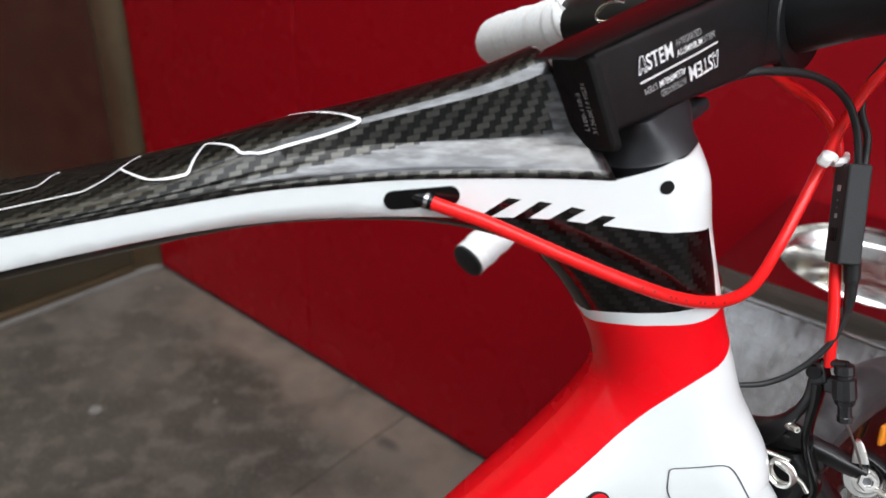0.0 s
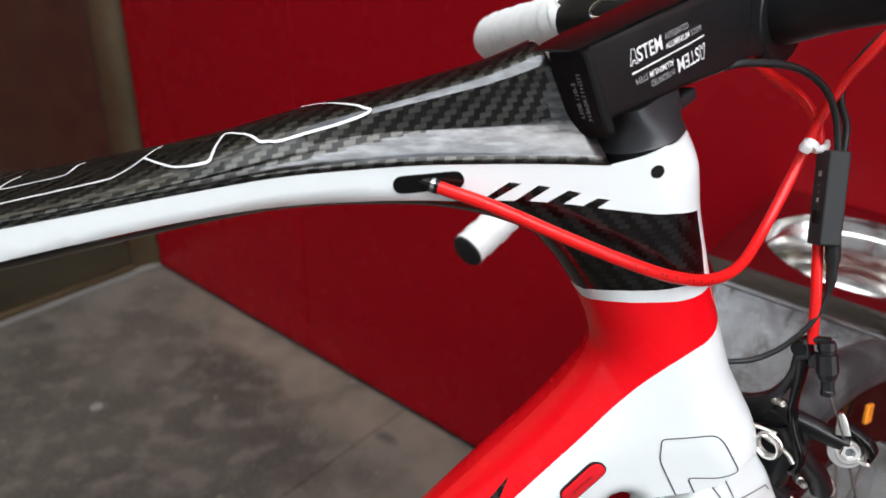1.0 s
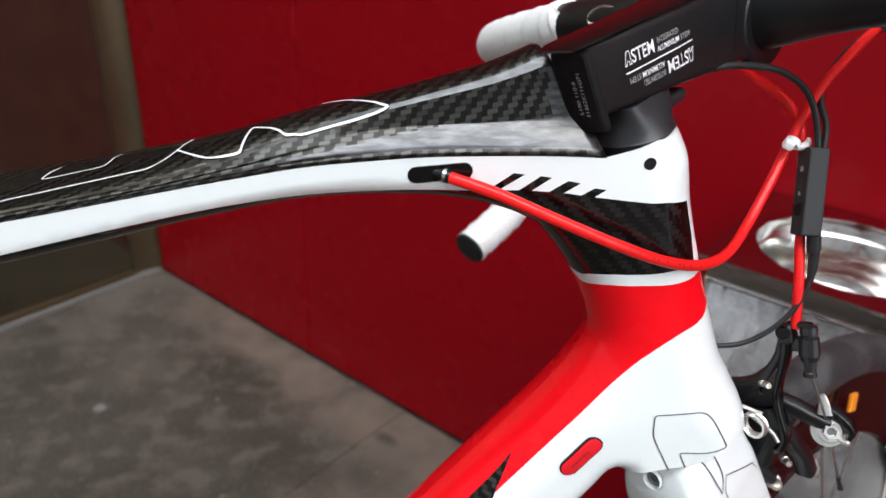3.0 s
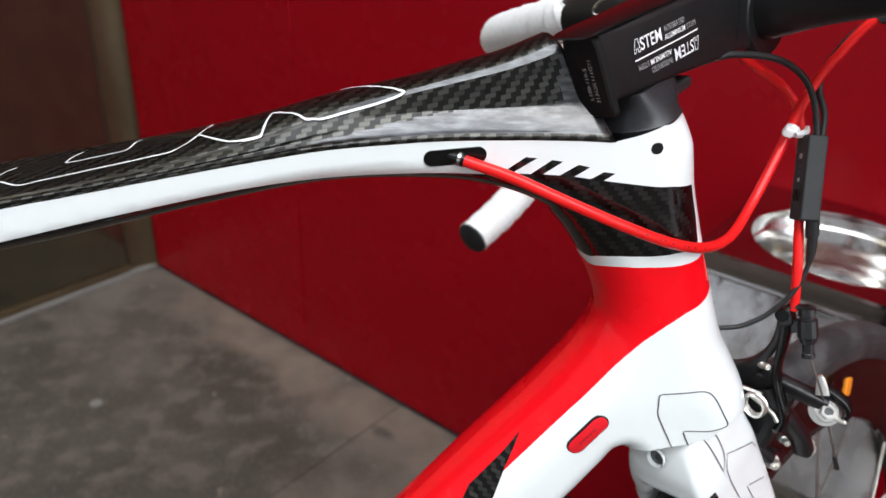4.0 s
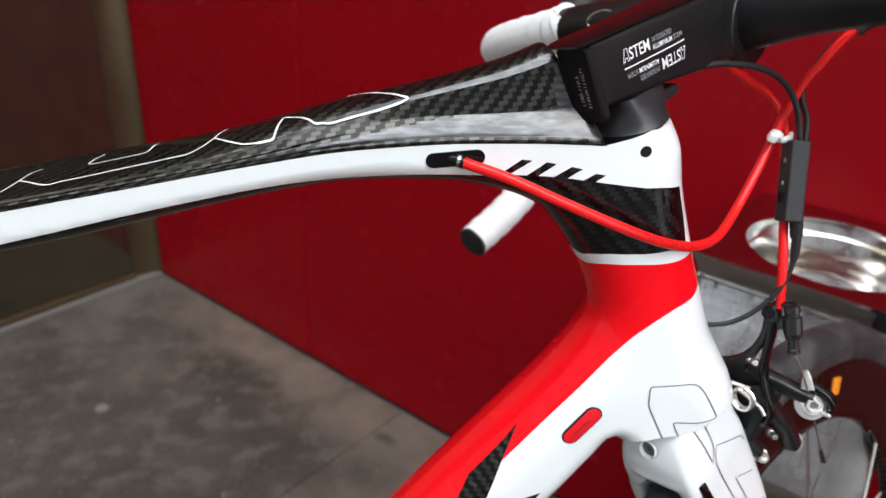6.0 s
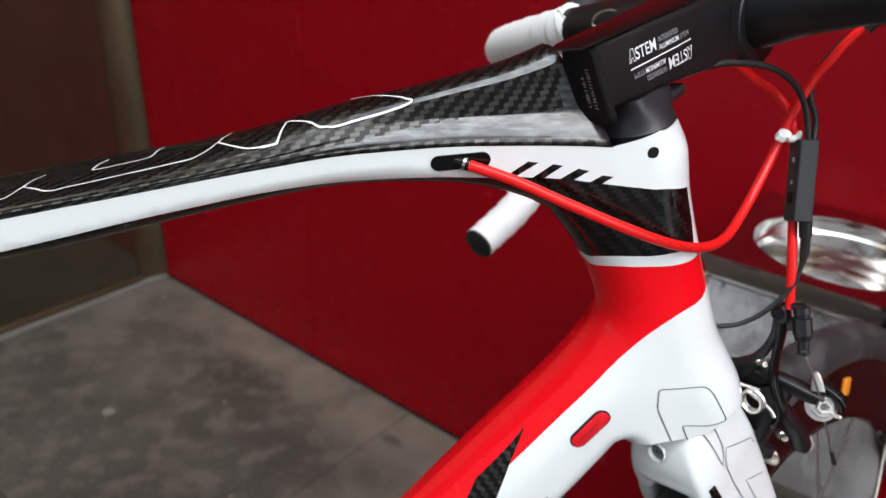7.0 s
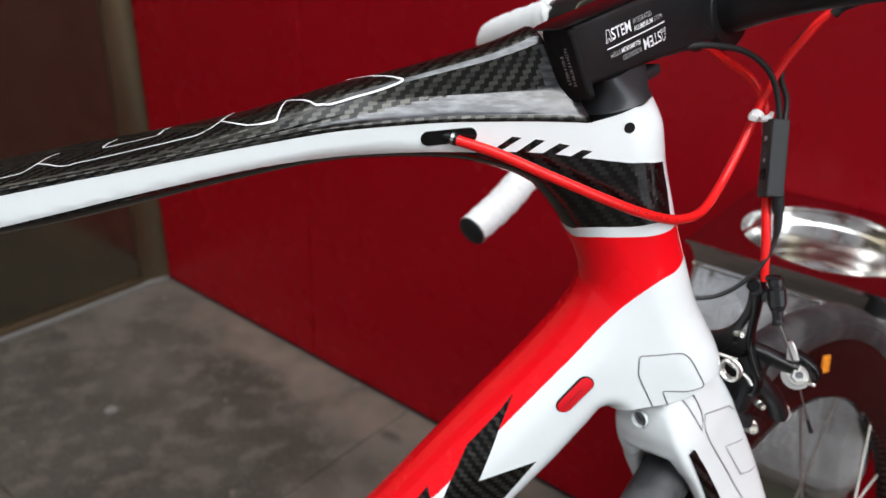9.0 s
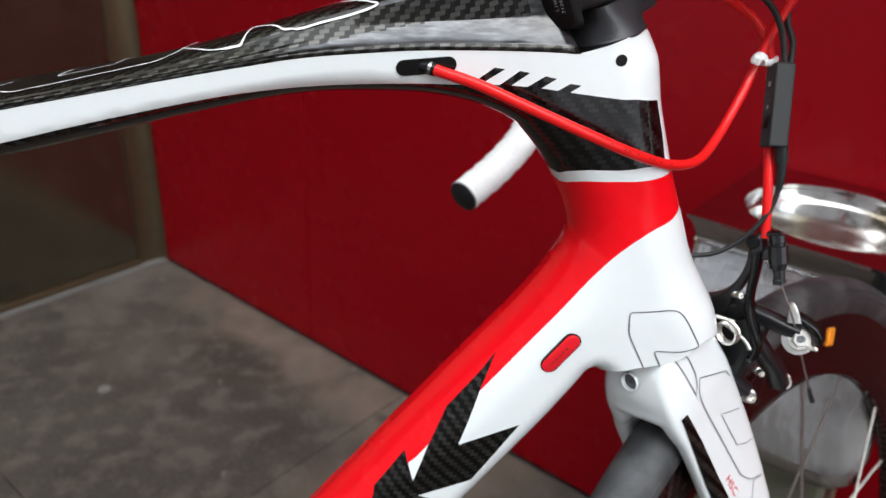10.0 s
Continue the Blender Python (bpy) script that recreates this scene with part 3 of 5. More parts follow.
def even(line, step, closed=False):
    """The line again, in steps of about one length."""
    p = [tuple(map(float, q)) for q in line]
    if closed:
        p.append(p[0])
    out = []
    for (x0, z0), (x1, z1) in zip(p, p[1:]):
        n = max(1, int(math.hypot(x1 - x0, z1 - z0) / step + 0.5))
        out += [(x0 + (x1 - x0) * k / n, z0 + (z1 - z0) * k / n) for k in range(n)]
    return out if closed else out + [p[-1]]


def skin_pieces(zones):
    """The frame's side cut along the borders of its painted zones: points and the faces of each zone; 0 is the rest."""
    pts, edges = [], []

    def loop_in(line):
        n = len(pts)
        pts.extend(line)
        edges.extend((n + k, n + (k + 1) % len(line)) for k in range(len(line)))

    loop_in(even(HAIR, 0.003, True))
    for zone in zones:
        loop_in(even(zone, 0.002, True))
    rim = np.array(even(OUTLINE, 0.003, True))
    for by in (0.0005, 0.0013, 0.0026, 0.0044, 0.0066):
        ring = drawn_in(rim, by)
        d = nearest(ring_segs(OUTLINE), ring[:, 0], ring[:, 1])[0]
        ok = inside(OUTLINE, ring[:, 0], ring[:, 1]) & (d > by * 0.9)
        pts.extend(map(tuple, ring[ok]))
    lo, hi = OUTLINE.min(0), OUTLINE.max(0)
    gx, gz = (g.ravel() for g in np.meshgrid(np.arange(lo[0], hi[0], 0.0035), np.arange(lo[1], hi[1], 0.0035)))
    ok = inside(OUTLINE, gx, gz)
    ok &= nearest(ring_segs(OUTLINE), gx, gz)[0] > 0.008
    pts.extend(zip(gx[ok], gz[ok]))
    done = delaunay_2d_cdt([Vector((float(x), float(z))) for x, z in pts], edges, [], 0, 1e-6)
    flat = np.array([tuple(v) for v in done[0]])
    tris = np.array([f for f in done[2] if len(f) == 3])
    mids = flat[tris].mean(1)
    tris = tris[inside(HAIR, mids[:, 0], mids[:, 1])]
    mids = flat[tris].mean(1)
    which = np.zeros(len(tris), int)
    for k, zone in enumerate(zones):
        which[inside(np.array(zone), mids[:, 0], mids[:, 1])] = k + 1
    return flat, tris, which


def skin(name, flat, tris, material, parent, label="", lift=0.0, both=True):
    """Faces of the frame's side laid on its flanks, shaded by the true form."""
    used, inv = np.unique(tris, return_inverse=True)
    tris = inv.reshape(tris.shape)
    x, z = flat[used, 0].copy(), flat[used, 1].copy()
    w, nx, ny, nz = side_depth(x, z, True)
    rim = nearest(soft_edges, x, z)[0] < 0.0004
    w[rim] = 0.0
    n = len(used)
    px, pz, w = x + lift * nx, z + lift * nz, w + lift * ny
    area = (x[tris[:, 1]] - x[tris[:, 0]]) * (z[tris[:, 2]] - z[tris[:, 0]]) - (x[tris[:, 2]] - x[tris[:, 0]]) * (z[tris[:, 1]] - z[tris[:, 0]])
    near_f = np.where(area[:, None] > 0, tris, tris[:, ::-1])
    verts, faces = list(np.stack([px, MID - w, pz], 1)), list(near_f)
    nrm, uvs = list(np.stack([nx, -ny, nz], 1)), list(zip(x, z))
    if both:
        verts += list(np.stack([px, MID + w, pz], 1))
        faces += list(near_f[:, ::-1] + n)
        nrm += list(np.stack([nx, ny, nz], 1))
        uvs += uvs
    me = mesh_of(name, verts, faces, material, True, uvs)
    me.normals_split_custom_set_from_vertices([tuple(map(float, v)) for v in nrm])
    return part(name, me, parent, label)


def stroke(name, line, width, material, parent, on, label="", n=6, lift=0.0004, closed=False, ease=0):
    """A thin painted line: on(u, v) gives the place and the normal on the surface."""
    p = [np.array(v, float) for v in line]
    if closed:
        p.append(p[0])
    q = []
    for a, b in zip(p[:-1], p[1:]):
        for k in range(n):
            q.append(a + (b - a) * k / n)
    q.append(p[-1])
    spots = [on(*c) for c in q]
    places = np.array([np.array(a) + np.array(b) * lift for a, b in spots])
    for _ in range(ease):
        places[1:-1] = places[1:-1] * 0.5 + (places[:-2] + places[2:]) * 0.25
    tangent = np.gradient(places, axis=0)
    verts, faces = [], []
    for i, c in enumerate(places):
        side = np.cross(tangent[i], np.array(spots[i][1]))
        side /= np.linalg.norm(side) + 1e-12
        verts += [c + side * width / 2, c - side * width / 2]
    for i in range(len(places) - 1):
        faces.append((2 * i, 2 * i + 1, 2 * i + 3, 2 * i + 2))
    return part(name, mesh_of(name, verts, faces, material, True), parent, label)


def on_side(x, z):
    w = float(side_depth(np.array([x]), np.array([z]))[0])
    return (x, MID - w, z), (0, -1, 0)


# painted zones of the frame
RED_EDGE = spline([(0.160, 0.790), (0.1356, 0.7735), (0.1205, 0.768), (0.107, 0.7575), (0.096, 0.7437), (0.0844, 0.7273), (0.072, 0.7109), (0.0591, 0.6942), (0.0458, 0.6771), (0.032, 0.6588), (-0.02, 0.590), (-0.15, 0.42)], 6)
BAND_LOW = spline([(0.066, 0.7850), (0.0775, 0.7870), (0.0823, 0.7896), (0.0887, 0.7915), (0.0985, 0.7921), (0.1064, 0.7922), (0.1175, 0.7928), (0.128, 0.7935), (0.150, 0.795)], 5)
BAND_TOP = spline([(0.060, 0.7895), (0.0752, 0.7918), (0.079, 0.7945), (0.0876, 0.7970), (0.1029, 0.7975), (0.1135, 0.7988), (0.1245, 0.7985)], 5)
red_zone = np.concatenate([BAND_LOW, RED_EDGE[:], [(-0.22, 0.45), (-0.02, 0.66), (0.05, 0.76)]])
carbon_top = [(0.1165, 0.8275), (0.1055, 0.8292), (0.0976, 0.8293), (0.0875, 0.8303), (0.0745, 0.8317), (0.0617, 0.8332), (0.049, 0.834), (0.036, 0.8342), (0.0273, 0.8336)]
BARS = [[(0.0735, 0.8305), (0.0795, 0.8348), (0.0748, 0.8354), (0.0675, 0.8310)], [(0.0605, 0.8318), (0.0687, 0.8373), (0.0638, 0.8383), (0.0543, 0.8322)], [(0.0475, 0.8325), (0.0571, 0.8395), (0.0526, 0.8402), (0.0432, 0.8332)], [(0.0345, 0.8330), (0.0463, 0.8408), (0.0417, 0.8413), (0.0325, 0.8345)]]
under_top = spline([(0.0273, 0.8336), (0.0095, 0.8333), (-0.0142, 0.8323), (-0.0377, 0.8307), (-0.0608, 0.8282), (-0.0835, 0.8244), (-0.1289, 0.8143), (-0.1749, 0.8026), (-0.30, 0.771)], 4)
carbon_zone = np.concatenate([BAND_TOP, [(0.1215, 0.812)], carbon_top, under_top[1:], [(-0.31, 0.75), (-0.1, 0.79), (0.03, 0.80), (0.05, 0.79)]])
spike_a = [(0.0531, 0.6961), (0.0457, 0.6776), (0.0355, 0.6459), (0.0669, 0.659), (0.0436, 0.622), (0.0154, 0.6114), (0.034, 0.604), (0.0, 0.557), (-0.04, 0.540), (-0.005, 0.590), (0.0121, 0.6211), (0.0192, 0.6405), (0.0291, 0.6636), (0.0334, 0.6692), (0.0458, 0.6855)]
spike_b = [(0.0077, 0.6354), (0.0096, 0.6296), (0.0124, 0.6205), (0.010, 0.605), (-0.01, 0.575), (-0.05, 0.54), (-0.03, 0.578), (-0.0092, 0.6063), (-0.0086, 0.612), (-0.0001, 0.6241)]
spike_w = [(0.0096, 0.6300), (0.0192, 0.6405), (0.0124, 0.6208)]
ZONES = [(red_zone, "red_paint", RED, "glossy red paint zone"), (carbon_zone, "carbon_panel", CARBON_DARK, "dark lacquered carbon panel")]
ZONES += [(bar, "slanted_bar", CARBON_DARK, "dark slanted bar") for bar in BARS]
ZONES += [(spike_a, "carbon_flash", CARBON, "carbon flash on the down tube"), (spike_b, "carbon_flash", CARBON, "carbon flash on the down tube"), (spike_w, "white_flash", WHITE, "white sliver between the flashes")]
flat, tris, which = skin_pieces([z[0] for z in ZONES])
frame_body = skin("frame", flat, tris[which == 0], WHITE, bicycle, "glossy white, red and carbon monocoque frame")
for k, (zone, name, material, label) in enumerate(ZONES):
    skin(name, flat, tris[which == k + 1], material, frame_body, label, both=name in ("red_paint", "carbon_panel", "carbon_flash"))
LETTER = [(0.127, 0.6945), (0.1162, 0.7148), (0.1154, 0.7264), (0.1252, 0.7268), (0.1345, 0.7276), (0.1378, 0.7273), (0.1408, 0.7260), (0.1436, 0.7233), (0.1461, 0.7199), (0.1547, 0.7059), (0.1438, 0.7039), (0.1306, 0.7045), (0.1352, 0.6955)]
stroke("outline_mark", LETTER, 0.0006, LINE_GREY, frame_body, on_side, "thin grey outline drawing", ease=1)
bm = bmesh.new()
bmesh.ops.create_circle(bm, cap_ends=True, radius=0.0026, segments=24)
dot = part_bm("dot", bm, BLACK_MATT, frame_body, "dark plug in the head tube")
dot.data.transform(pose(0.0955, MID - 0.0217, 0.8458, 90, 0, 3))


def pill(p, q, r, n=10):
    """An oblong outline round two centres."""
    p, q = np.array(p, float), np.array(q, float)
    a = math.atan2(*(q - p)[::-1])
    out = [q + r * np.array((math.cos(a + t), math.sin(a + t))) for t in np.linspace(-math.pi / 2, math.pi / 2, n)]
    out += [p + r * np.array((math.cos(a + t), math.sin(a + t))) for t in np.linspace(math.pi / 2, 1.5 * math.pi, n)]
    return out


def proud(name, poly, y0, y1, material, parent, label="", dome=0.0):
    """A small plate standing out of the frame's side between two depths."""
    bm = bmesh.new()
    c = np.mean(np.array(poly), 0)
    low = [bm.verts.new((x, y0, z)) for x, z in poly]
    mid = [bm.verts.new((x, y1 + dome * 0.5, z)) for x, z in poly]
    top = [bm.verts.new((c[0] + (x - c[0]) * 0.9, y1, c[1] + (z - c[1]) * 0.9)) for x, z in poly]
    n = len(poly)
    for i in range(n):
        j = (i + 1) % n
        bm.faces.new((low[i], low[j], mid[j], mid[i]))
        bm.faces.new((mid[i], mid[j], top[j], top[i]))
    bm.faces.new(top)
    return part_bm(name, bm, material, parent, label, True, 50)


badge_y = on_side(0.0837, 0.7032)[0][1]
proud("badge_rim", pill((0.0788, 0.6965), (0.0886, 0.7098), 0.0046), badge_y + 0.004, badge_y - 0.0004, BLACK_GLOSS, frame_body, "black rim of the badge")
proud("badge", pill((0.0788, 0.6965), (0.0886, 0.7098), 0.0040), badge_y + 0.004, badge_y - 0.0012, BADGE, frame_body, "domed red badge", 0.0006)
for k in range(5):
    bm = box((0.0012, 0.0002, 0.0011), (0.0803 + 0.0015 * k * 0.98, badge_y - 0.0012, 0.6985 + 0.0020 * k * 0.98), (0, -53, 0))
    part_bm("mark", bm, HOUSING_PRINT, frame_body)
# the cable port: a dark oblong recess with the housing stop in it
proud("cable_port", pill((0.0035, 0.8402), (0.0222, 0.8422), 0.0033), MID - 0.018, MID - 0.0226, BLACK_GLOSS, frame_body, "glossy black oblong cable port")

# ---- top tube ----
TT_X = np.concatenate([np.linspace(-0.30, -0.20, 5)[:-1], np.linspace(-0.20, 0.068, 68)])


def tt_interp(x, table):
    near = [x + d for d in (-0.010, -0.005, 0.0, 0.005, 0.010)]
    return float(np.mean(np.interp(near, [p[0] for p in table], [p[1] for p in table])))


W1 = [(-0.30, 0.0265), (-0.20, 0.0265), (-0.15, 0.0258), (-0.10, 0.0225), (-0.08, 0.0205), (-0.06, 0.0180), (-0.045, 0.0158), (-0.03, 0.0138), (-0.015, 0.0126), (0.0, 0.0118), (0.05, 0.0122), (0.08, 0.0125)]
W2 = [(-0.30, 0.0290), (-0.15, 0.0279), (-0.125, 0.0264), (-0.10, 0.0246), (-0.08, 0.0228), (-0.06, 0.0210), (-0.04, 0.0188), (-0.02, 0.0164), (0.0, 0.0146), (0.05, 0.0145), (0.08, 0.015)]
W3 = [(-0.30, 0.0303), (-0.15, 0.0293), (-0.10, 0.0273), (-0.05, 0.0243), (0.0, 0.0224), (0.08, 0.0219)]
Z1 = [(-0.30, 0.7922), (-0.194, 0.8155), (-0.142, 0.8262), (-0.115, 0.8324), (-0.10, 0.8360), (-0.08, 0.8410), (-0.06, 0.8468), (-0.045, 0.8522), (-0.03, 0.8580), (-0.015, 0.8620), (-0.007, 0.864), (0.02, 0.872), (0.05, 0.881), (0.08, 0.889)]
Z2 = [(-0.30, 0.7915), (-0.171, 0.8200), (-0.127, 0.8290), (-0.10, 0.8350), (-0.082, 0.8392), (-0.06, 0.8444), (-0.038, 0.8507), (-0.02, 0.8544), (-0.006, 0.8564), (0.02, 0.858), (0.044, 0.860), (0.08, 0.8645)]
CROWN = [(-0.30, 0.7906), (-0.194, 0.8146), (-0.142, 0.8281), (-0.115, 0.8346), (-0.09, 0.8412), (-0.064, 0.8498), (-0.039, 0.8584), (-0.007, 0.8663), (0.02, 0.8746), (0.05, 0.8837), (0.08, 0.8918)]
Z3 = TOP_LINE[:-1] + [(0.08, 0.848)]


def tt_section(x):
    """Half a section of the top tube, from its crown out and down."""
    w1, w2, w3 = (tt_interp(x, w) for w in (W1, W2, W3))
    z1, z2, z3 = (tt_interp(x, z) for z in (Z1, Z2, Z3))
    z1 = max(z1, z2 + 0.0008)
    # unit vectors along the flank and the flare, to bevel the creases
    a = np.array((w1, z1))
    b = np.array((w2, z2))
    foot = float(np.interp(x, [-0.11, -0.05], [0.0004, 0.0016]))
    c = np.array((w3, z3 + foot))
    f, g = (b - a), (c - b)
    lf, lg = np.linalg.norm(f), np.linalg.norm(g)
    f, g = f / lf, g / lg
    k1, k2 = min(0.0011, lf * 0.3), min(0.0010, lg * 0.3)
    b1 = min(float(np.interp(x, [-0.09, -0.03, 0.0, 0.05], [0.0007, 0.0009, 0.0012, 0.0024])), lf * 0.3)
    crown = max(tt_interp(x, CROWN) - z1, 0.0012)
    out = [(0.0, z1 + crown), (w1 * 0.55, z1 + crown * 0.78), (w1 - b1 - 0.0005, z1 + crown * 0.28), (w1 - b1, z1 + 0.0003), tuple(a + f * b1), tuple(a + f * (b1 + 0.0005)), tuple(a + f * lf * 0.5), tuple(b - f * k1 * 1.3), tuple(b - f * k1 * 0.4),
           tuple(b + g * k2 * 0.5), tuple(b + g * k2 * 1.6), *[tuple(b + g * lg * k - np.array((0.0002, 0.0004)) * min(1, lg / 0.01) * math.sin(math.pi * k)) for k in (0.25, 0.4, 0.55, 0.7, 0.85)], tuple(c - g * 0.0012), (w3 - 0.0002, z3 + foot * 0.75), (w3, z3 + foot * 0.15), (w3 - 0.0003, z3 - 0.0004)]
    return out

rings = []
for x in TT_X:
    s = tt_section(x)
    ring = [(x, MID - w, z) for w, z in s] + [(x, MID + w, z) for w, z in s[::-1][:-1]]
    rings.append(ring)
# the front end leans back with the head tube's shoulder
for ring in rings:
    for j, (x, y, z) in enumerate(ring):
        if x > 0.03:
            f = (x - 0.03) / 0.038
            end = max(0.0, (x - 0.058) / 0.010) ** 2
            ring[j] = (x + f * (0.010 - (z - 0.848) * 0.62), y, z - end * 0.0035 * max(0.0, (z - 0.868) / 0.02))
top_tube = loft("top_tube", rings, CARBON, bicycle, "lacquered carbon twill top tube with white line drawing", angle=None)
for edge in top_tube.data.edges:
    p, q = ((j if j <= 19 else 39 - j) for j in (v % 39 for v in edge.vertices))
    if p == q and p in (3, 4, 8, 17):
        edge.use_edge_sharp = True

# plain fibre on the flare, the foot and the upper bevel paints in reflection that washes out their twill; the facets
# keep twill
FIBRE_FROM = {3: -1.0, 4: 0.054, 5: 0.054, 6: 0.054, 7: 0.054, 8: 0.012, 9: 0.006, 10: -0.006, 11: -0.018, 12: -0.030, 13: -0.042, 14: -0.054, 15: -0.068}
top_tube.data.materials.append(CARBON_PLAIN)
for face in top_tube.data.polygons:
    js = sorted({v % 39 for v in face.vertices})
    strip = js[0] if js[-1] <= 19 else 39 - js[-1]
    if len(face.vertices) == 4 and strip in FIBRE_FROM and face.center.x > FIBRE_FROM[strip]:
        face.material_index = 1


def on_top_tube(x, s):
    """A place on the top tube: s runs from the crown (0) by the creases to the foot; below 0 on the far flank."""
    def at(xx, ss):
        sec = tt_section(xx)
        flip = -1 if ss < 0 else 1
        ss = min(abs(ss), 14.9)
        i = int(ss)
        f = ss - i
        w = sec[i][0] * (1 - f) + sec[i + 1][0] * f
        z = sec[i][1] * (1 - f) + sec[i + 1][1] * f
        return np.array((xx, MID - flip * w, z))
    a, b = at(x + 0.002, s) - at(x - 0.002, s), at(x, s + 0.15) - at(x, s - 0.15)
    nrm = np.cross(b, a)
    nrm /= np.linalg.norm(nrm) + 1e-12
    if nrm[2] < 0:
        nrm = -nrm
    return at(x, s), nrm


DRAWING = [
    [(-0.0336, -0.79), (-0.0263, -0.46), (-0.0168, 0.6), (-0.0111, 1.49), (-0.0065, 2.78), (-0.0192, 3.91), (-0.0307, 3.86), (-0.0375, 3.79), (-0.0409, 3.05), (-0.0445, 2.36), (-0.0486, 1.45), (-0.052, 0.89), (-0.0583, 0.27), (-0.0612, 0.1), (-0.0626, 1.04), (-0.0638, 2.34), (-0.0696, 2.08), (-0.0766, 1.75), (-0.082, 1.12), (-0.0913, 0.1)],
    [(-0.0877, -0.95), (-0.0899, -0.56), (-0.0913, 0.1), (-0.0943, 0.68), (-0.0972, 0.98), (-0.1003, 1.21), (-0.1073, 1.16), (-0.1303, 1.12), (-0.1531, 1.17), (-0.1572, 1.31), (-0.161, 1.2), (-0.168, 0.73), (-0.1757, 0.32)],
    [(-0.1191, -1.18), (-0.1214, -0.91), (-0.1214, -0.04), (-0.1349, -0.04), (-0.1481, -0.06), (-0.1475, -0.64), (-0.1445, -1.0)],
    [(-0.1704, -0.53), (-0.174, -0.3), (-0.1757, 0.32), (-0.1768, 0.65), (-0.1786, 1.1), (-0.1841, 1.2), (-0.2403, 1.28)],
]


def renumber(s):
    """From the crown by the upper crease (3) and the mid crease (6) to the section's points."""
    return math.copysign(float(np.interp(abs(s), [0, 1, 2, 3, 4, 5, 6], [0, 1, 2, 4, 5.3, 6.6, 8.5])), s)


for line in DRAWING:
    stroke("drawn_line", [(x, renumber(v)) for x, v in line], 0.0010, LINE_WHITE, top_tube, on_top_tube, "white line drawing", n=10, lift=0.0006, ease=8)

# ---- stem, headset cover, handlebar ----
E1 = Vector((0.954, 0, 0.30)).normalized()     # forward, square to the steering axis


def stem_top(x):
    return 0.888 + 0.245 * (x - 0.052)


STEM_X = [0.045, 0.053, 0.074, 0.100, 0.130, 0.160, 0.200]
STEM_W = [0.0065, 0.0072, 0.0115, 0.0150, 0.0172, 0.0180, 0.0180]
STEM_LOW = [(0.050, 0.8555), (0.058, 0.857), (0.0626, 0.8618), (0.1016, 0.8700), (0.1315, 0.8742), (0.152, 0.878)]


def stem_half(x):
    return float(np.interp(x, STEM_X, STEM_W))


def corner_ring(x, lo, hi, hw, r, rake):
    """An upright rounded oblong across the stem; rake pushes its foot forward."""
    ring = []
    for a, b, start in ((-1, -1, 1.5), (-1, 1, 1.0), (1, 1, 0.5), (1, -1, 0.0)):
        for k in range(5):
            c0 = math.pi * (start - 0.5 * k / 4)
            y = a * (hw - r) + r * math.cos(c0)
            z = (lo + hi) / 2 + b * ((hi - lo) / 2 - r) + r * math.sin(c0)
            ring.append((x + (hi - z) * rake, MID + y, z))
    return ring


rings = []
for x in np.linspace(0.0515, 0.152, 32):
    lo, hi = float(np.interp(x + 0.008, [p[0] for p in STEM_LOW], [p[1] for p in STEM_LOW])), stem_top(x)
    rings.append(corner_ring(x, lo, hi, stem_half(x), 0.0024, 0.46 * (1 - float(blend(np.array(x), 0.052, 0.15)))))
stem = steered(loft("stem", rings, BLACK_SATIN, bicycle, "satin black aluminium stem with white print", angle=30))
# rear face, matt
rings = []
for x, g in ((0.0490, 0.0012), (0.0495, 0.0004), (0.0525, 0.0)):
    rings.append(corner_ring(x, 0.8552 + g, stem_top(0.0505) - 0.0004 - g, 0.0086 - g, 0.0034, 0.46))
rear = steered(loft("rear_block", rings, BLACK_MATT, stem, "matt black rear face with stamped code", angle=30))
# glossy cover plate along the top
rings = []
for x, w, t in [(0.0425, 0.0085, 0.0006), (0.047, 0.0094, 0.0016), (0.056, 0.0098, 0.0018), (0.074, 0.0105, 0.0016), (0.100, 0.0125, 0.0015), (0.152, 0.0150, 0.0015)]:
    z = stem_top(x) + 0.0002
    rings.append([(x, MID - w, z), (x, MID - w, z + t * 0.5), (x, MID - w * 0.86, z + t), (x, MID, z + t * 1.25), (x, MID + w * 0.86, z + t), (x, MID + w, z + t * 0.5), (x, MID + w, z)])
steered(loft("cover_plate", rings, BLACK_GLOSS, stem, "gloss black cover plate", angle=40))
# clamp round the bar
BAR = (0.167, 0.8945)
prof = [(-0.0185, 0.0165), (-0.0185, 0.0195), (-0.0172, 0.0208), (0.0172, 0.0208), (0.0185, 0.0195), (0.0185, 0.0165)]
steered(turned("bar_clamp", (BAR[0], MID, BAR[1]), (0, 1, 0), prof, BLACK_SATIN, stem, "black bar clamp", 36))
rings = []
for x, lo, hi in [(0.140, 0.8755, 0.9108), (0.150, 0.8775, 0.9145), (0.158, 0.8790, 0.9195), (0.166, 0.8790, 0.9205)]:
    rings.append(rounded((x, MID, (lo + hi) / 2), (0, 1, 0), (0, 0, 1), 0.0178, (hi - lo) / 2, 6, 28))
steered(loft("clamp_neck", rings, BLACK_SATIN, stem, angle=30))
for y in (-0.009, 0.009):
    steered(turned("clamp_bolt", (0.181, MID + y, 0.8785), (0.3, 0, -0.95), [(-0.004, 0.0035), (0.004, 0.0035), (0.005, 0.003), (0.005, 0.0001)], BLACK_MATT, stem, sides=12))
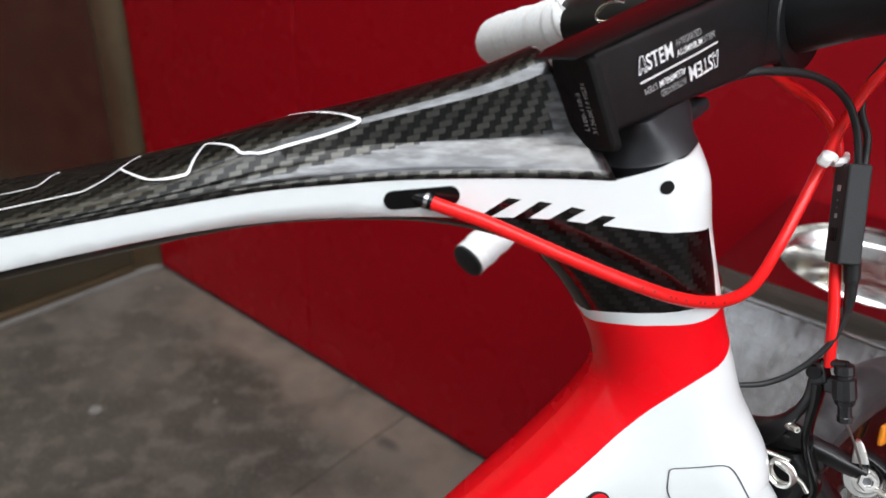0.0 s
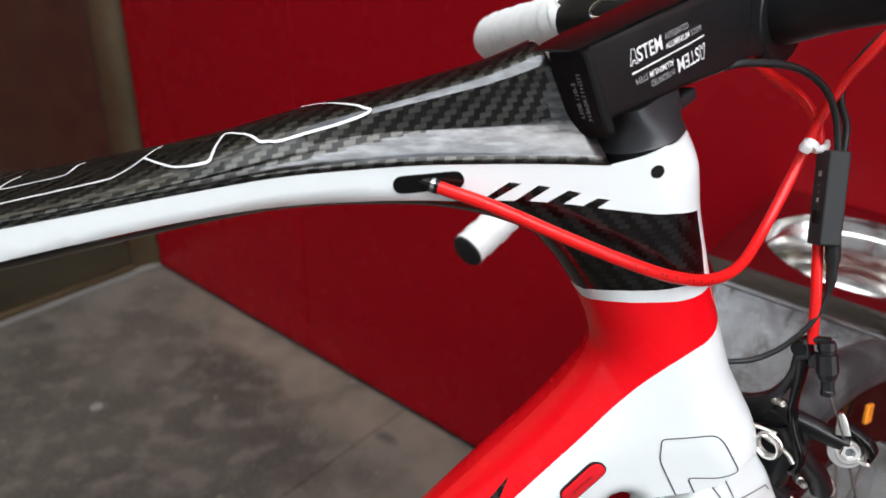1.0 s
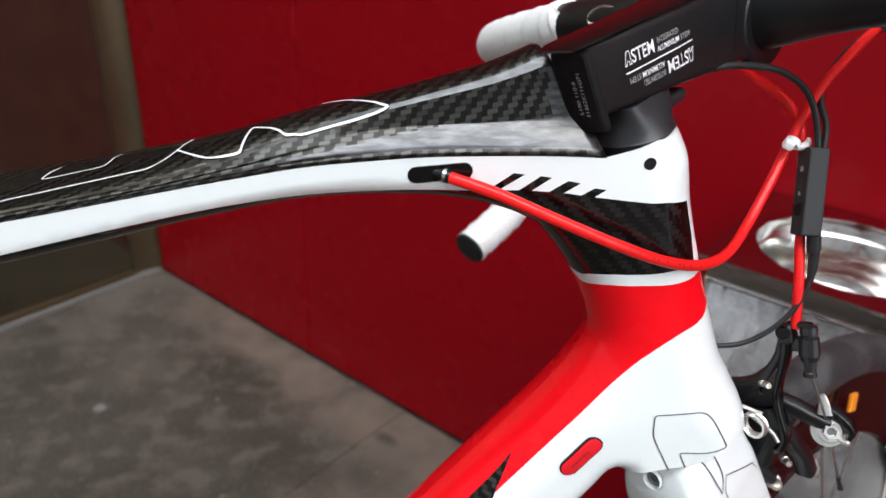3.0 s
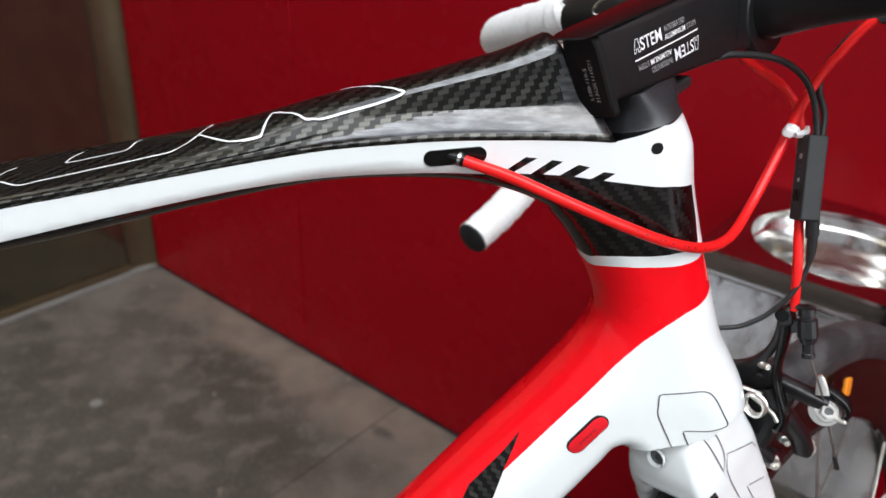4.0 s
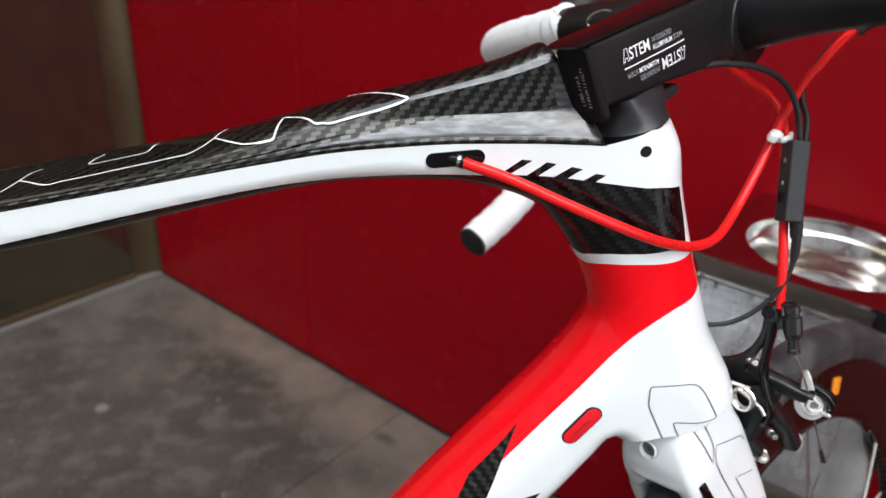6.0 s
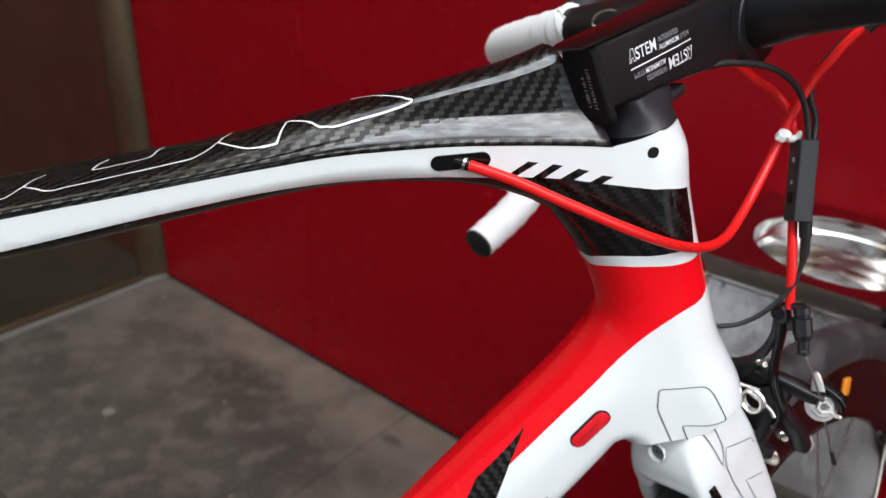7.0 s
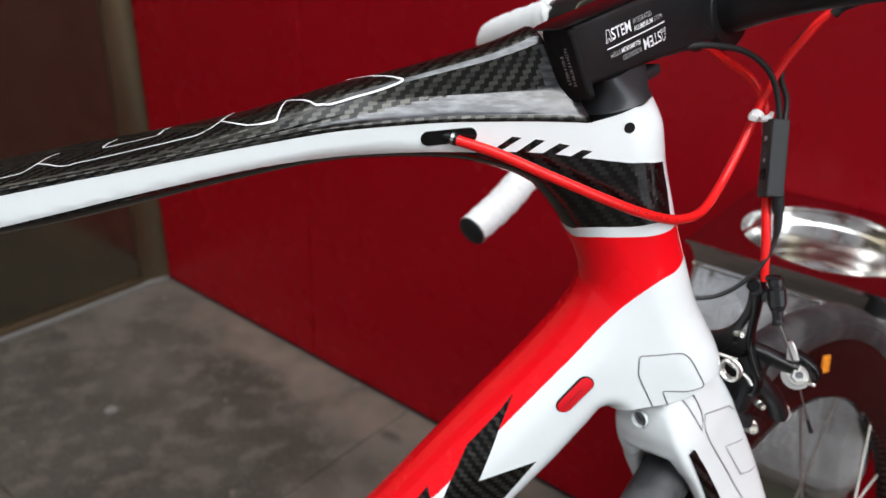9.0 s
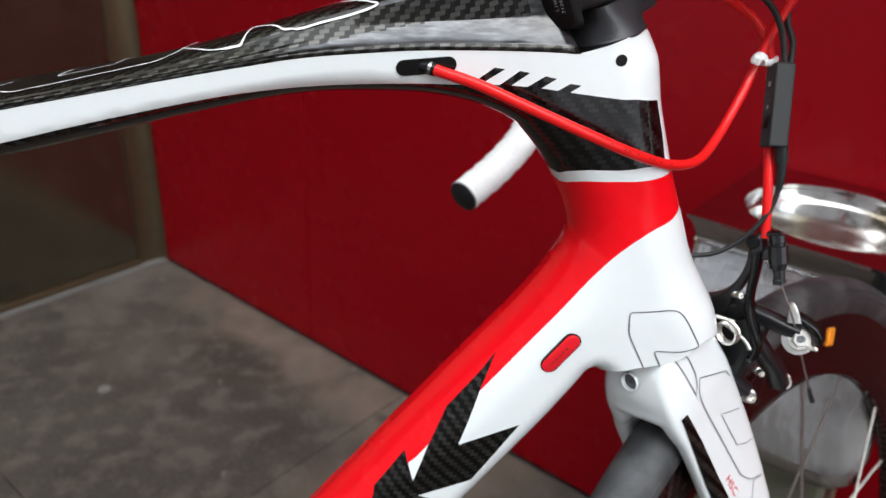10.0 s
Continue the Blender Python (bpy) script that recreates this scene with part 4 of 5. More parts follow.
# headset cover between frame and stem
rings = []
e1, e3 = np.array(E1), np.array((0.0, 1.0, 0.0))
for h, l, w, p, shift in ((-0.003, 0.0130, 0.0150, 2.0, -0.0070), (0.002, 0.0155, 0.0172, 2.0, -0.0050), (0.0045, 0.0172, 0.0186, 2.0, -0.0035), (0.0052, 0.0166, 0.0180, 2.0, -0.0035), (0.0085, 0.0160, 0.0166, 2.2, -0.003), (0.0115, 0.0152, 0.0150, 2.8, -0.002), (0.0150, 0.0150, 0.0132, 4.0, -0.0015), (0.0190, 0.0150, 0.0115, 5.0, -0.0015)):
    rings.append(rounded(np.array(AXIS_TOP + AXIS_UP * h) + e1 * shift, e1, e3, l, w, p, 40))
cover = steered(loft("headset_cover", rings, GREY_SATIN, bicycle, "grey-black moulded headset cover", angle=28))

bm = box((0.0270, 0.0250, 0.0052), (0, 0, 0), (0, 0, 0), 0.0018, 3)
lip = part_bm("cover_lip", bm, GREY_SATIN, cover, "moulded lip under the stem", True, 40)
lip.data.transform(STEER @ Matrix.Translation(AXIS_TOP + AXIS_UP * 0.0112 + E1 * 0.0080) @ Matrix((E1, Vector((0, 1, 0)), AXIS_UP)).transposed().to_4x4())

# print on the stem's flank
RULE = radians(16.8)
RULE_LONG = 0.0392


def on_flank(u, v, lift=0.0001):
    """A place on the stem's near flank, u along the dividing rule and v above it."""
    x = 0.0716 + u * math.cos(RULE) - v * math.sin(RULE)
    z = 0.8768 + u * math.sin(RULE) + v * math.cos(RULE)
    return STEER @ Vector((x, MID - stem_half(x) - lift, z))


def on_rear(u, v, lift=0.0012):
    """A place on the rear face, u upwards and v towards the far side."""
    z = 0.8625 + u
    hi = stem_top(0.0505)
    return STEER @ Vector((0.0490 + (hi - z) * 0.46 - lift, MID + v, z))


def print_text(body, u, v, wide, high, parent, on, flip=False, material=LINE_WHITE, offset=0.0):
    """Lettering fitted into a field of that width and height."""
    cu = bpy.data.curves.new("print", "FONT")
    cu.body, cu.size, cu.offset = body, 1.0, offset
    tmp = bpy.data.objects.new("tmp", cu)
    scene.collection.objects.link(tmp)
    bpy.context.view_layer.update()
    me = bpy.data.meshes.new_from_object(tmp.evaluated_get(bpy.context.evaluated_depsgraph_get()))
    bpy.data.objects.remove(tmp)
    bpy.data.curves.remove(cu)
    co = np.array([tuple(w.co) for w in me.vertices])
    lo, hi = co.min(0), co.max(0)
    for w, c in zip(me.vertices, co):
        a, b = (c[0] - lo[0]) / (hi[0] - lo[0]) * wide, (c[1] - lo[1]) / (hi[1] - lo[1]) * high
        w.co = on(u - a, v - b) if flip else on(u + a, v + b)
    me.materials.clear()
    me.materials.append(material)
    return part("print", me, parent)


def flank_block(u0, u1, v0, v1, lean=0.0, notch=0.0):
    q = [(u0, v0), (u1, v0), (u1 + lean, v1), (u0 + lean, v1)]
    return part("print", mesh_of("print", [on_flank(*c) for c in q], [(0, 1, 2, 3)], LINE_WHITE, False), stem)


for k in range(8):
    flank_block(0.0392 * k / 8, 0.0392 * (k + 1) / 8 + 0.00002, -0.0003, 0.0003)
# the word after a plain slanted wedge, upright above the rule and turned over below it
for flip in (1, -1):
    def on_word(u, v, side=flip):
        return (on_flank(u, v), (0, 0, 0)) if side > 0 else (on_flank(RULE_LONG - u, -v), (0, 0, 0))
    wedge = [(0.0002, 0.0028), (0.0016, 0.0080), (0.0030, 0.0080), (0.0036, 0.0028), (0.0026, 0.0028), (0.0025, 0.0042), (0.0015, 0.0042), (0.0011, 0.0028)]
    q = [on_word(u, v)[0] for u, v in wedge]
    for a, b in zip(q, q[1:] + q[:1]):
        d = (b - a).normalized() * 0.00016
        up = (on_flank(0.02, 0.001) - on_flank(0.02, 0.0)).normalized()
        side = (on_flank(0.02, 0.0) - on_flank(0.019, 0.0)).normalized()
        across = side * d.dot(up) - up * d.dot(side)
        part("print", mesh_of("print", [a - d + across, b + d + across, b + d - across, a - d - across], [(0, 1, 2, 3)], LINE_WHITE, False), stem)
    print_text("STEM", 0.0040 if flip > 0 else RULE_LONG - 0.0040, 0.0028 * flip, 0.0126, 0.0052, stem, on_flank, flip < 0, offset=0.012)
for body, u, v, wide in (("INTEGRATED", 0.0186, 0.0055, 0.0124), ("ALUMINIUM", 0.0182, 0.0022, 0.0128), ("STEM", 0.0320, 0.0022, 0.0060)):
    weight, ink = (0.016, LINE_WHITE) if body == "ALUMINIUM" else (0.0, LINE_PALE)
    print_text(body, u, v, wide, 0.0022, stem, on_flank, False, ink, weight)
    print_text(body, RULE_LONG - u, -v, wide, 0.0022, stem, on_flank, True, ink, weight)
# the code stamped on the rear face
print_text("L100-110-5", 0.0, -0.0008, 0.0125, 0.0016, rear, on_rear, material=LINE_PALE)
print_text("31362K111G71", -0.001, -0.0038, 0.0165, 0.0016, rear, on_rear, material=LINE_PALE)

# handlebar: one bent bar, its tape and plugs
BAR_HALF = [(0.167, 0.0, 0.8945), (0.168, 0.05, 0.8995), (0.181, 0.11, 0.9010), (0.204, 0.165, 0.8965), (0.227, 0.203, 0.8915), (0.253, 0.219, 0.8855), (0.275, 0.222, 0.887), (0.303, 0.223, 0.886), (0.322, 0.225, 0.868), (0.324, 0.226, 0.842), (0.3123, 0.227, 0.8103), (0.288, 0.228, 0.7762), (0.2548, 0.229, 0.7526), (0.217, 0.230, 0.7344)]


def bar_points(sign, a, b):
    # the bar sits a little askew: its far half hangs lower and further back
    tilt = {1: 0.0015, 2: 0.0012, 3: 0.0006}
    drop = {2: 0.0022, 3: 0.0040, 4: 0.0042, 5: 0.0036, 6: 0.0015} if sign > 0 else {}
    back = {2: 0.0012, 3: 0.0030, 4: 0.0034, 5: 0.0030, 6: 0.0010} if sign > 0 else {}
    return [(x - back.get(a + k, 0.0), MID + sign * y, z - (sign * 2.2 - 0.2) * tilt.get(a + k, 0.0) - drop.get(a + k, 0.0)) for k, (x, y, z) in enumerate(BAR_HALF[a:b])]


bar = steered(tube("handlebar", bar_points(-1, 0, 14)[::-1] + bar_points(1, 1, 14), [0.0115] * 8 + [0.0112, 0.0112, 0.0114, 0.0120, 0.0150, 0.0159, 0.0150, 0.0120, 0.0114, 0.0112, 0.0112] + [0.0115] * 8, BLACK_SATIN, bicycle, "black drop handlebar", 8, 24))
for sign in (1, -1):
    path = spline(([(0.1785, MID + 0.100, 0.9002)] if sign > 0 else []) + bar_points(sign, 2, 14), 14)
    # overlapping turns of tape
    wrap = np.interp(np.arange(len(path)) / len(path), [0.0, 0.06, 0.2, 0.42, 0.6, 1.0], [0.0132, 0.0134, 0.0136, 0.0136, 0.0138, 0.0130])
    rad = [float(w) + 0.0011 * ((k % 5) / 5.0) for k, w in enumerate(wrap)]
    tape = steered(tube("bar_tape", [tuple(p) for p in path], rad, TAPE, bar, "white wrapped bar tape", 2, 20))
    steered(turned("end_plug", bar_points(sign, 13, 14)[0], (-0.92, 0, -0.38), [(-0.004, 0.0110), (0.0005, 0.0132), (0.002, 0.0128), (0.003, 0.0110), (0.0025, 0.0001)], PLASTIC, bar, "dark end plug"))
    # brake and shift lever
    lever_bits = [(0.318, sign * 0.223, 0.896), (0.338, sign * 0.224, 0.908), (0.356, sign * 0.224, 0.928), (0.363, sign * 0.224, 0.942)]
    hood = steered(tube("brake_hood", [(x, MID + y, z) for x, y, z in [(0.300, sign * 0.222, 0.891)] + lever_bits], [0.0165, 0.0175, 0.0175, 0.016, 0.012], PLASTIC, bar, "black rubber brake hood", 8, 20))
    steered(tube("brake_lever", [(0.352, MID + sign * 0.224, 0.928), (0.374, MID + sign * 0.225, 0.905), (0.380, MID + sign * 0.226, 0.865), (0.368, MID + sign * 0.227, 0.815), (0.356, MID + sign * 0.228, 0.79)], [0.007, 0.008, 0.007, 0.006, 0.004], STEEL, bar, "metal brake lever", 6, 12))

# a silver wire clip on the far half of the bar
steered(tube("bar_clip", [(0.150, MID + y, z) for y, z in ((0.0578, 0.8970), (0.0636, 0.8966), (0.0669, 0.8976), (0.0659, 0.9011), (0.0623, 0.9035), (0.0573, 0.9046), (0.0517, 0.9040))], [0.0005, 0.0007, 0.0009, 0.0010, 0.0010, 0.0010, 0.0008], STEEL, bar, "curved silver clip", 5, 8))

# ---- fork ----

def leg(sign):
    rings = []
    # place of the section's middle back, its outer flank, height, half depth, half thickness, squareness
    for x, outer, z, fa, lat, p in [(0.1400, 0.0180, 0.701, 0.0205, 0.0090, 3.0), (0.1410, 0.0222, 0.692, 0.0245, 0.0105, 3.4), (0.1445, 0.0242, 0.681, 0.0275, 0.0100, 3.8), (0.1508, 0.0258, 0.668, 0.0288, 0.0085, 4.2), (0.1575, 0.0262, 0.656, 0.0284, 0.0068, 4.3), (0.1645, 0.0268, 0.645, 0.0276, 0.0060, 4.2), (0.1838, 0.0290, 0.610, 0.0272, 0.0064, 3.8),
                                    (0.209, 0.0345, 0.555, 0.0242, 0.0070, 3.2), (0.246, 0.0425, 0.470, 0.0180, 0.0070, 2.6), (0.279, 0.0500, 0.395, 0.0135, 0.0065, 2.2), (0.299, 0.0550, 0.350, 0.0105, 0.0060, 2.0), (0.304, 0.0550, 0.338, 0.006, 0.005, 2.0)]:
        if sign > 0 and z > 0.65:
            outer -= 0.0028
        y = outer - lat
        rings.append(rounded((x, MID + sign * y, z), (0.91, 0, 0.41), (0, 1, 0), fa, lat, p, 48))
    sm = [spline([r[j] for r in rings], 5) for j in range(48)]
    return [[sm[j][i] for j in range(48)] for i in range(len(sm[0]))]


# crown: plan sections from its shoulders down to the arch over the tyre
rings = []
for z, rear, front, w, p in [(0.7015, 0.1275, 0.160, 0.0130, 5.0), (0.6975, 0.1225, 0.164, 0.0190, 5.0), (0.6920, 0.1196, 0.166, 0.0212, 5.0), (0.6855, 0.1184, 0.167, 0.0226, 5.0), (0.6790, 0.1182, 0.168, 0.0232, 5.0), (0.6710, 0.1190, 0.168, 0.0232, 5.0), (0.6660, 0.1205, 0.166, 0.0230, 5.0), (0.6630, 0.1218, 0.162, 0.0228, 5.0), (0.6580, 0.1232, 0.160, 0.0224, 5.0), (0.6545, 0.1262, 0.157, 0.0210, 5.0)]:
    rings.append(rounded(((rear + front) / 2, MID - 0.0014, z), (1, 0, 0.1), (0, 1, 0), (front - rear) / 2, w - 0.0014, p, 56))
fork_bm = bmesh.new()
for shell in (leg(-1), leg(1), rings):
    piece = loft("shell", shell, WHITE, None)
    fork_bm.from_mesh(piece.data)
    bpy.data.objects.remove(piece)
bmesh.ops.remove_doubles(fork_bm, verts=fork_bm.verts, dist=1e-6)
bmesh.ops.recalc_face_normals(fork_bm, faces=fork_bm.faces)
fork = part_bm("fork", fork_bm, WHITE, bicycle, "glossy white fork with carbon strips and thin outline drawing")
# blades and crown flow into one skin
skin = fork.modifiers.new("skin", "REMESH")
skin.mode, skin.voxel_size, skin.use_smooth_shade = "VOXEL", 0.0011, True
soft = fork.modifiers.new("soft", "SMOOTH")
soft.factor, soft.iterations = 0.5, 14
bpy.context.view_layer.update()
one_skin = bpy.data.meshes.new_from_object(fork.evaluated_get(bpy.context.evaluated_depsgraph_get()))
fork.modifiers.clear()
# the bolt hole in the crown's rear
for v in one_skin.vertices:
    if math.hypot(v.co.y - MID, v.co.z - 0.6772) < 0.0050 and v.co.x < 0.130:
        v.co.x += 0.005
one_skin.materials.clear()
one_skin.materials.append(WHITE)
one_skin.shade_smooth()
fork.data = one_skin
steered(fork)
bpy.context.view_layer.update()
hole = steered(turned("bolt_hole", (0.1178, MID, 0.6772), (-1, 0, 0), [(-0.0042, 0.0044), (0.0006, 0.0044), (0.0009, 0.0046), (0.0009, 0.0049), (0.0004, 0.0051), (-0.0042, 0.0051)], WHITE, fork, "painted rim of the bolt hole", 32, 60, caps=False))
steered(turned("bolt_head", (0.1178, MID, 0.6772), (-1, 0, 0), [(-0.0050, 0.0047), (-0.0024, 0.0047), (-0.0016, 0.0040), (-0.0014, 0.0016), (-0.0022, 0.0014), (-0.0022, 0.0001)], GREY_BOLT, hole, "recessed grey bolt", 28))
bpy.context.view_layer.update()


def on_blade(x, z):
    """A place on the near fork blade's flank, in the unsteered bicycle."""
    way = STEER.to_3x3() @ Vector((0, 1, 0))
    hit, place, normal, _ = fork.ray_cast(STEER @ Vector((x, MID - 0.1, z)), way)
    if not hit:
        hit, place, normal, _ = fork.closest_point_on_mesh(STEER @ Vector((x, MID - 0.025, z)))
    return tuple(place), tuple(-way if normal.dot(way) > 0 else normal)


for line in ([(0.1270, 0.6925), (0.1401, 0.6704), (0.1415, 0.6760), (0.1410, 0.6811), (0.1363, 0.6914), (0.1340, 0.6935)],
             [(0.1745, 0.6700), (0.1697, 0.6748), (0.1441, 0.6786), (0.1433, 0.6735), (0.1434, 0.6693), (0.1476, 0.6614), (0.1687, 0.6319), (0.1871, 0.6054), (0.1933, 0.6007), (0.1997, 0.5977), (0.2114, 0.5957)],
             [(0.1850, 0.6473), (0.1652, 0.6508), (0.1828, 0.6258), (0.1926, 0.6230), (0.2010, 0.6225)],
             [(0.2112, 0.5951), (0.2010, 0.5961), (0.1992, 0.5855), (0.2090, 0.5620)]):
    stroke("outline_mark", line, 0.0006, LINE_GREY, fork, on_blade, "thin grey outline drawing", lift=0.0005)
# carbon strip along the rear of the near blade
strip = [(0.1282, 0.6603), (0.1323, 0.6623), (0.1458, 0.6430), (0.1749, 0.5955), (0.1955, 0.5580), (0.1835, 0.5560), (0.1594, 0.6022), (0.1424, 0.6340)]


def blade_sheet(name, poly, material, label, lift=0.0006, cell=0.002):
    pts, faces = flat_grid(poly, cell)
    verts = []
    for x, z in pts:
        p, n = on_blade(x, z)
        verts.append(np.array(p) + np.array(n) * lift)
    me = mesh_of(name, verts, faces, material, True, [tuple(p) for p in pts])
    return part(name, me, fork, label)


blade_sheet("carbon_strip", strip, CARBON, "carbon strip on the fork blade", cell=0.0011)


def on_mark(u, v, lift=0.0005):
    """The small red code on the blade: u down along the blade, v across it."""
    p, n = on_blade(0.1709 + 0.55 * u + 0.80 * v, 0.6085 - 0.84 * u + 0.36 * v)
    return Vector(p) + Vector(n) * lift


print_text("HSC", 0.0, 0.0, 0.0165, 0.0056, fork, on_mark, material=BADGE)

# ---- front wheel ----
AXLE = Vector((0.302, MID, 0.345))
wheel = new("front_wheel")
wheel.parent = bicycle
tagged(wheel, "deep carbon racing wheel with black tyre")


def spun(name, profile, material, label="", sides=160):
    """A wheel ring: profile of (radius, offset from the wheel's middle plane), closed."""
    rings = []
    for a in np.linspace(0, 2 * math.pi, sides, endpoint=False):
        rings.append([(AXLE.x + r * math.cos(a), AXLE.y + o, AXLE.z + r * math.sin(a)) for r, o in profile])
    n, m = len(profile), sides
    verts = [v for r in rings for v in r]
    faces = [(i * n + j, i * n + (j + 1) % n, ((i + 1) % m) * n + (j + 1) % n, ((i + 1) % m) * n + j) for i in range(m) for j in range(n)]
    uvs = [(2 * math.pi * 0.29 * i / m, r) for i in range(m) for r, o in profile]
    me = mesh_of(name, verts, faces, material, True, uvs)
    bm = bmesh.new()
    bm.from_mesh(me)
    bmesh.ops.recalc_face_normals(bm, faces=bm.faces)
    bm.to_mesh(me)
    bm.free()
    me.set_sharp_from_angle(angle=radians(35))
    me.transform(STEER)
    return part(name, me, wheel, label)


def carcass(t, proud=0.0):
    return 0.3235 + (0.0155 + proud) * math.cos(t), (0.0148 + proud) * math.sin(t)


tyre = spun("tyre", [carcass(t) for t in np.linspace(-2.35, 2.35, 22)], RUBBER, "black rubber road tyre")
# the tread cap ends in a step on each shoulder, with a fine moulded line below it
cap = [carcass(-1.06)] + [carcass(t, 0.0005) for t in np.linspace(-1.04, 1.04, 17)] + [carcass(1.06)]
spun("tread", cap + [carcass(t, -0.0006) for t in (1.0, 0.5, 0.0, -0.5, -1.0)], RUBBER, "worn smooth tread").parent = tyre
for side in (-1, 1):
    spun("mould_line", [carcass(side * 1.36), carcass(side * 1.375, 0.0005), carcass(side * 1.40, 0.0005), carcass(side * 1.415), carcass(side * 1.385, -0.0005)], RUBBER).parent = tyre
rim_prof = [(0.316, -0.0105), (0.311, -0.0112), (0.303, -0.0110), (0.290, -0.0115), (0.272, -0.0085), (0.264, -0.004), (0.2625, 0.0), (0.264, 0.004), (0.272, 0.0085), (0.290, 0.0115), (0.303, 0.0110), (0.311, 0.0112), (0.316, 0.0105)]
# base colour reddened: the red wall's reflection is painted into the rim's weave
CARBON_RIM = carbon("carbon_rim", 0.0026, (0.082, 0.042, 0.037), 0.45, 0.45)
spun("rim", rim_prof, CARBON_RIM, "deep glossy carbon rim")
hub = steered(turned("hub", (AXLE.x, AXLE.y - 0.05, AXLE.z), (0, 1, 0), [(0.0, 0.006), (0.012, 0.008), (0.014, 0.018), (0.017, 0.018), (0.02, 0.010), (0.08, 0.010), (0.083, 0.018), (0.086, 0.018), (0.088, 0.008), (0.10, 0.006)], PLASTIC, wheel, "black hub"))
for k in range(18):
    a = 2 * math.pi * (k + 0.2) / 18
    sgn = 1 if k % 2 else -1
    p0 = Vector((AXLE.x + 0.017 * math.cos(a), AXLE.y + sgn * 0.034, AXLE.z + 0.017 * math.sin(a)))
    p1 = Vector((AXLE.x + 0.266 * math.cos(a), AXLE.y + sgn * 0.002, AXLE.z + 0.266 * math.sin(a)))
    steered(tube("spoke", [tuple(p0), tuple((p0 + p1) / 2), tuple(p1)], 0.0011, WIRE, wheel, n=1, sides=6))

# ---- front brake ----
brake = new("front_brake")
brake.parent = bicycle
tagged(brake, "black dual-pivot rim brake with silver bolts")


def arm(name, pts, w0, depth, material, label=""):
    """A flat forged arm along a path; w0 its widths, depth its thickness."""
    path = spline(pts, 6)
    wid = np.interp(np.linspace(0, len(pts) - 1, len(path)), range(len(pts)), w0)
    tan = np.gradient(path, axis=0)
    rings = []
    for p, t, w in zip(path, tan, wid):
        t /= np.linalg.norm(t)
        fwd = np.array((0.954, 0, 0.30))
        side = np.cross(fwd, t)
        side /= np.linalg.norm(side)
        rings.append(rounded(p, side, np.cross(t, side), w, depth, 4, 16))
    return steered(loft(name, rings, material, brake, label, angle=40))


def at_brake(x, y, z):
    return (x, MID + y, z)

# ---- cables and junction box ----
REAR_HOUSING = [(0.0158, -0.0012, 0.8402), (0.019, -0.0030, 0.8396), (0.035, -0.0075, 0.8355), (0.0585, -0.0115, 0.8265), (0.0835, -0.013, 0.8165), (0.1055, -0.008, 0.807), (0.1275, 0.006, 0.798), (0.147, 0.023, 0.795), (0.1615, 0.038, 0.803), (0.175, 0.051, 0.820), (0.1845, 0.059, 0.838), (0.191, 0.062, 0.8545), (0.200, 0.062, 0.872), (0.218, 0.057, 0.895), (0.26, 0.03, 0.915)]
rear_housing = tube("brake_housing", REAR_HOUSING, 0.0024, HOUSING, bicycle, "glossy red brake cable housing", 10, 16)
tube("ferrule", [(0.0070, 0.0030, 0.8416), (0.0100, 0.0014, 0.8411), (0.0140, -0.0004, 0.8405), (0.0168, -0.0017, 0.8400)], [0.0012, 0.0020, 0.0028, 0.0028], BLACK_GLOSS, rear_housing, "black ferrule")
tube("ferrule_ring", [(0.0142, -0.0005, 0.8405), (0.0154, -0.0010, 0.8403)], 0.0030, STEEL, rear_housing, "white printed ring", 2)
tube("sleeve", [(0.2135, 0.0588, 0.890), (0.218, 0.057, 0.895), (0.232, 0.0485, 0.9025), (0.246, 0.0395, 0.909)], 0.0029, PLASTIC, rear_housing, "black sleeve by the handlebar", 6, 14)
# print along the housing, too worn to read
line = spline(REAR_HOUSING, 10)
for k in range(9):
    i = 41 + 2 * k + (k % 3 == 2)
    p, q = Vector(line[i]), Vector(line[i + 1])
    bm = box((0.0011, 0.0009, 0.0003), (0, 0, 0))
    bar_mark = part_bm("print", bm, HOUSING_PRINT, rear_housing)
    d = (q - p).normalized()
    away = Vector((0.05, -0.8, 0.35))
    away = (away - d * away.dot(d)).normalized()
    m = Matrix((d, away.cross(d), away)).transposed().to_4x4()
    bar_mark.data.transform(Matrix.Translation((p + q) / 2 + away * 0.00235) @ m)
FRONT_HOUSING = [(0.125, 0.040, 0.884), (0.140, 0.050, 0.878), (0.160, 0.060, 0.867), (0.178, 0.066, 0.857), (0.188, 0.064, 0.846), (0.191, 0.060, 0.834), (0.192, 0.050, 0.813), (0.191, 0.040, 0.792), (0.191, 0.032, 0.774), (0.193, 0.028, 0.752)]
tube("brake_housing", FRONT_HOUSING, 0.0024, HOUSING, bicycle, "glossy red front brake housing", 8, 16)
tube("wire", [(0.120, 0.032, 0.874), (0.130, 0.036, 0.876), (0.142, 0.040, 0.8765), (0.164, 0.048, 0.873), (0.181, 0.053, 0.864), (0.190, 0.053, 0.851), (0.193, 0.049, 0.836)], 0.0016, PLASTIC, bicycle, "thin black electric wire", 8, 12)
tube("wire", [(0.26, 0.036, 0.912), (0.218, 0.063, 0.892), (0.2005, 0.067, 0.870), (0.1960, 0.063, 0.857), (0.199, 0.058, 0.846), (0.1975, 0.052, 0.835)], 0.0016, PLASTIC, bicycle, "thin black electric wire", 8, 12)
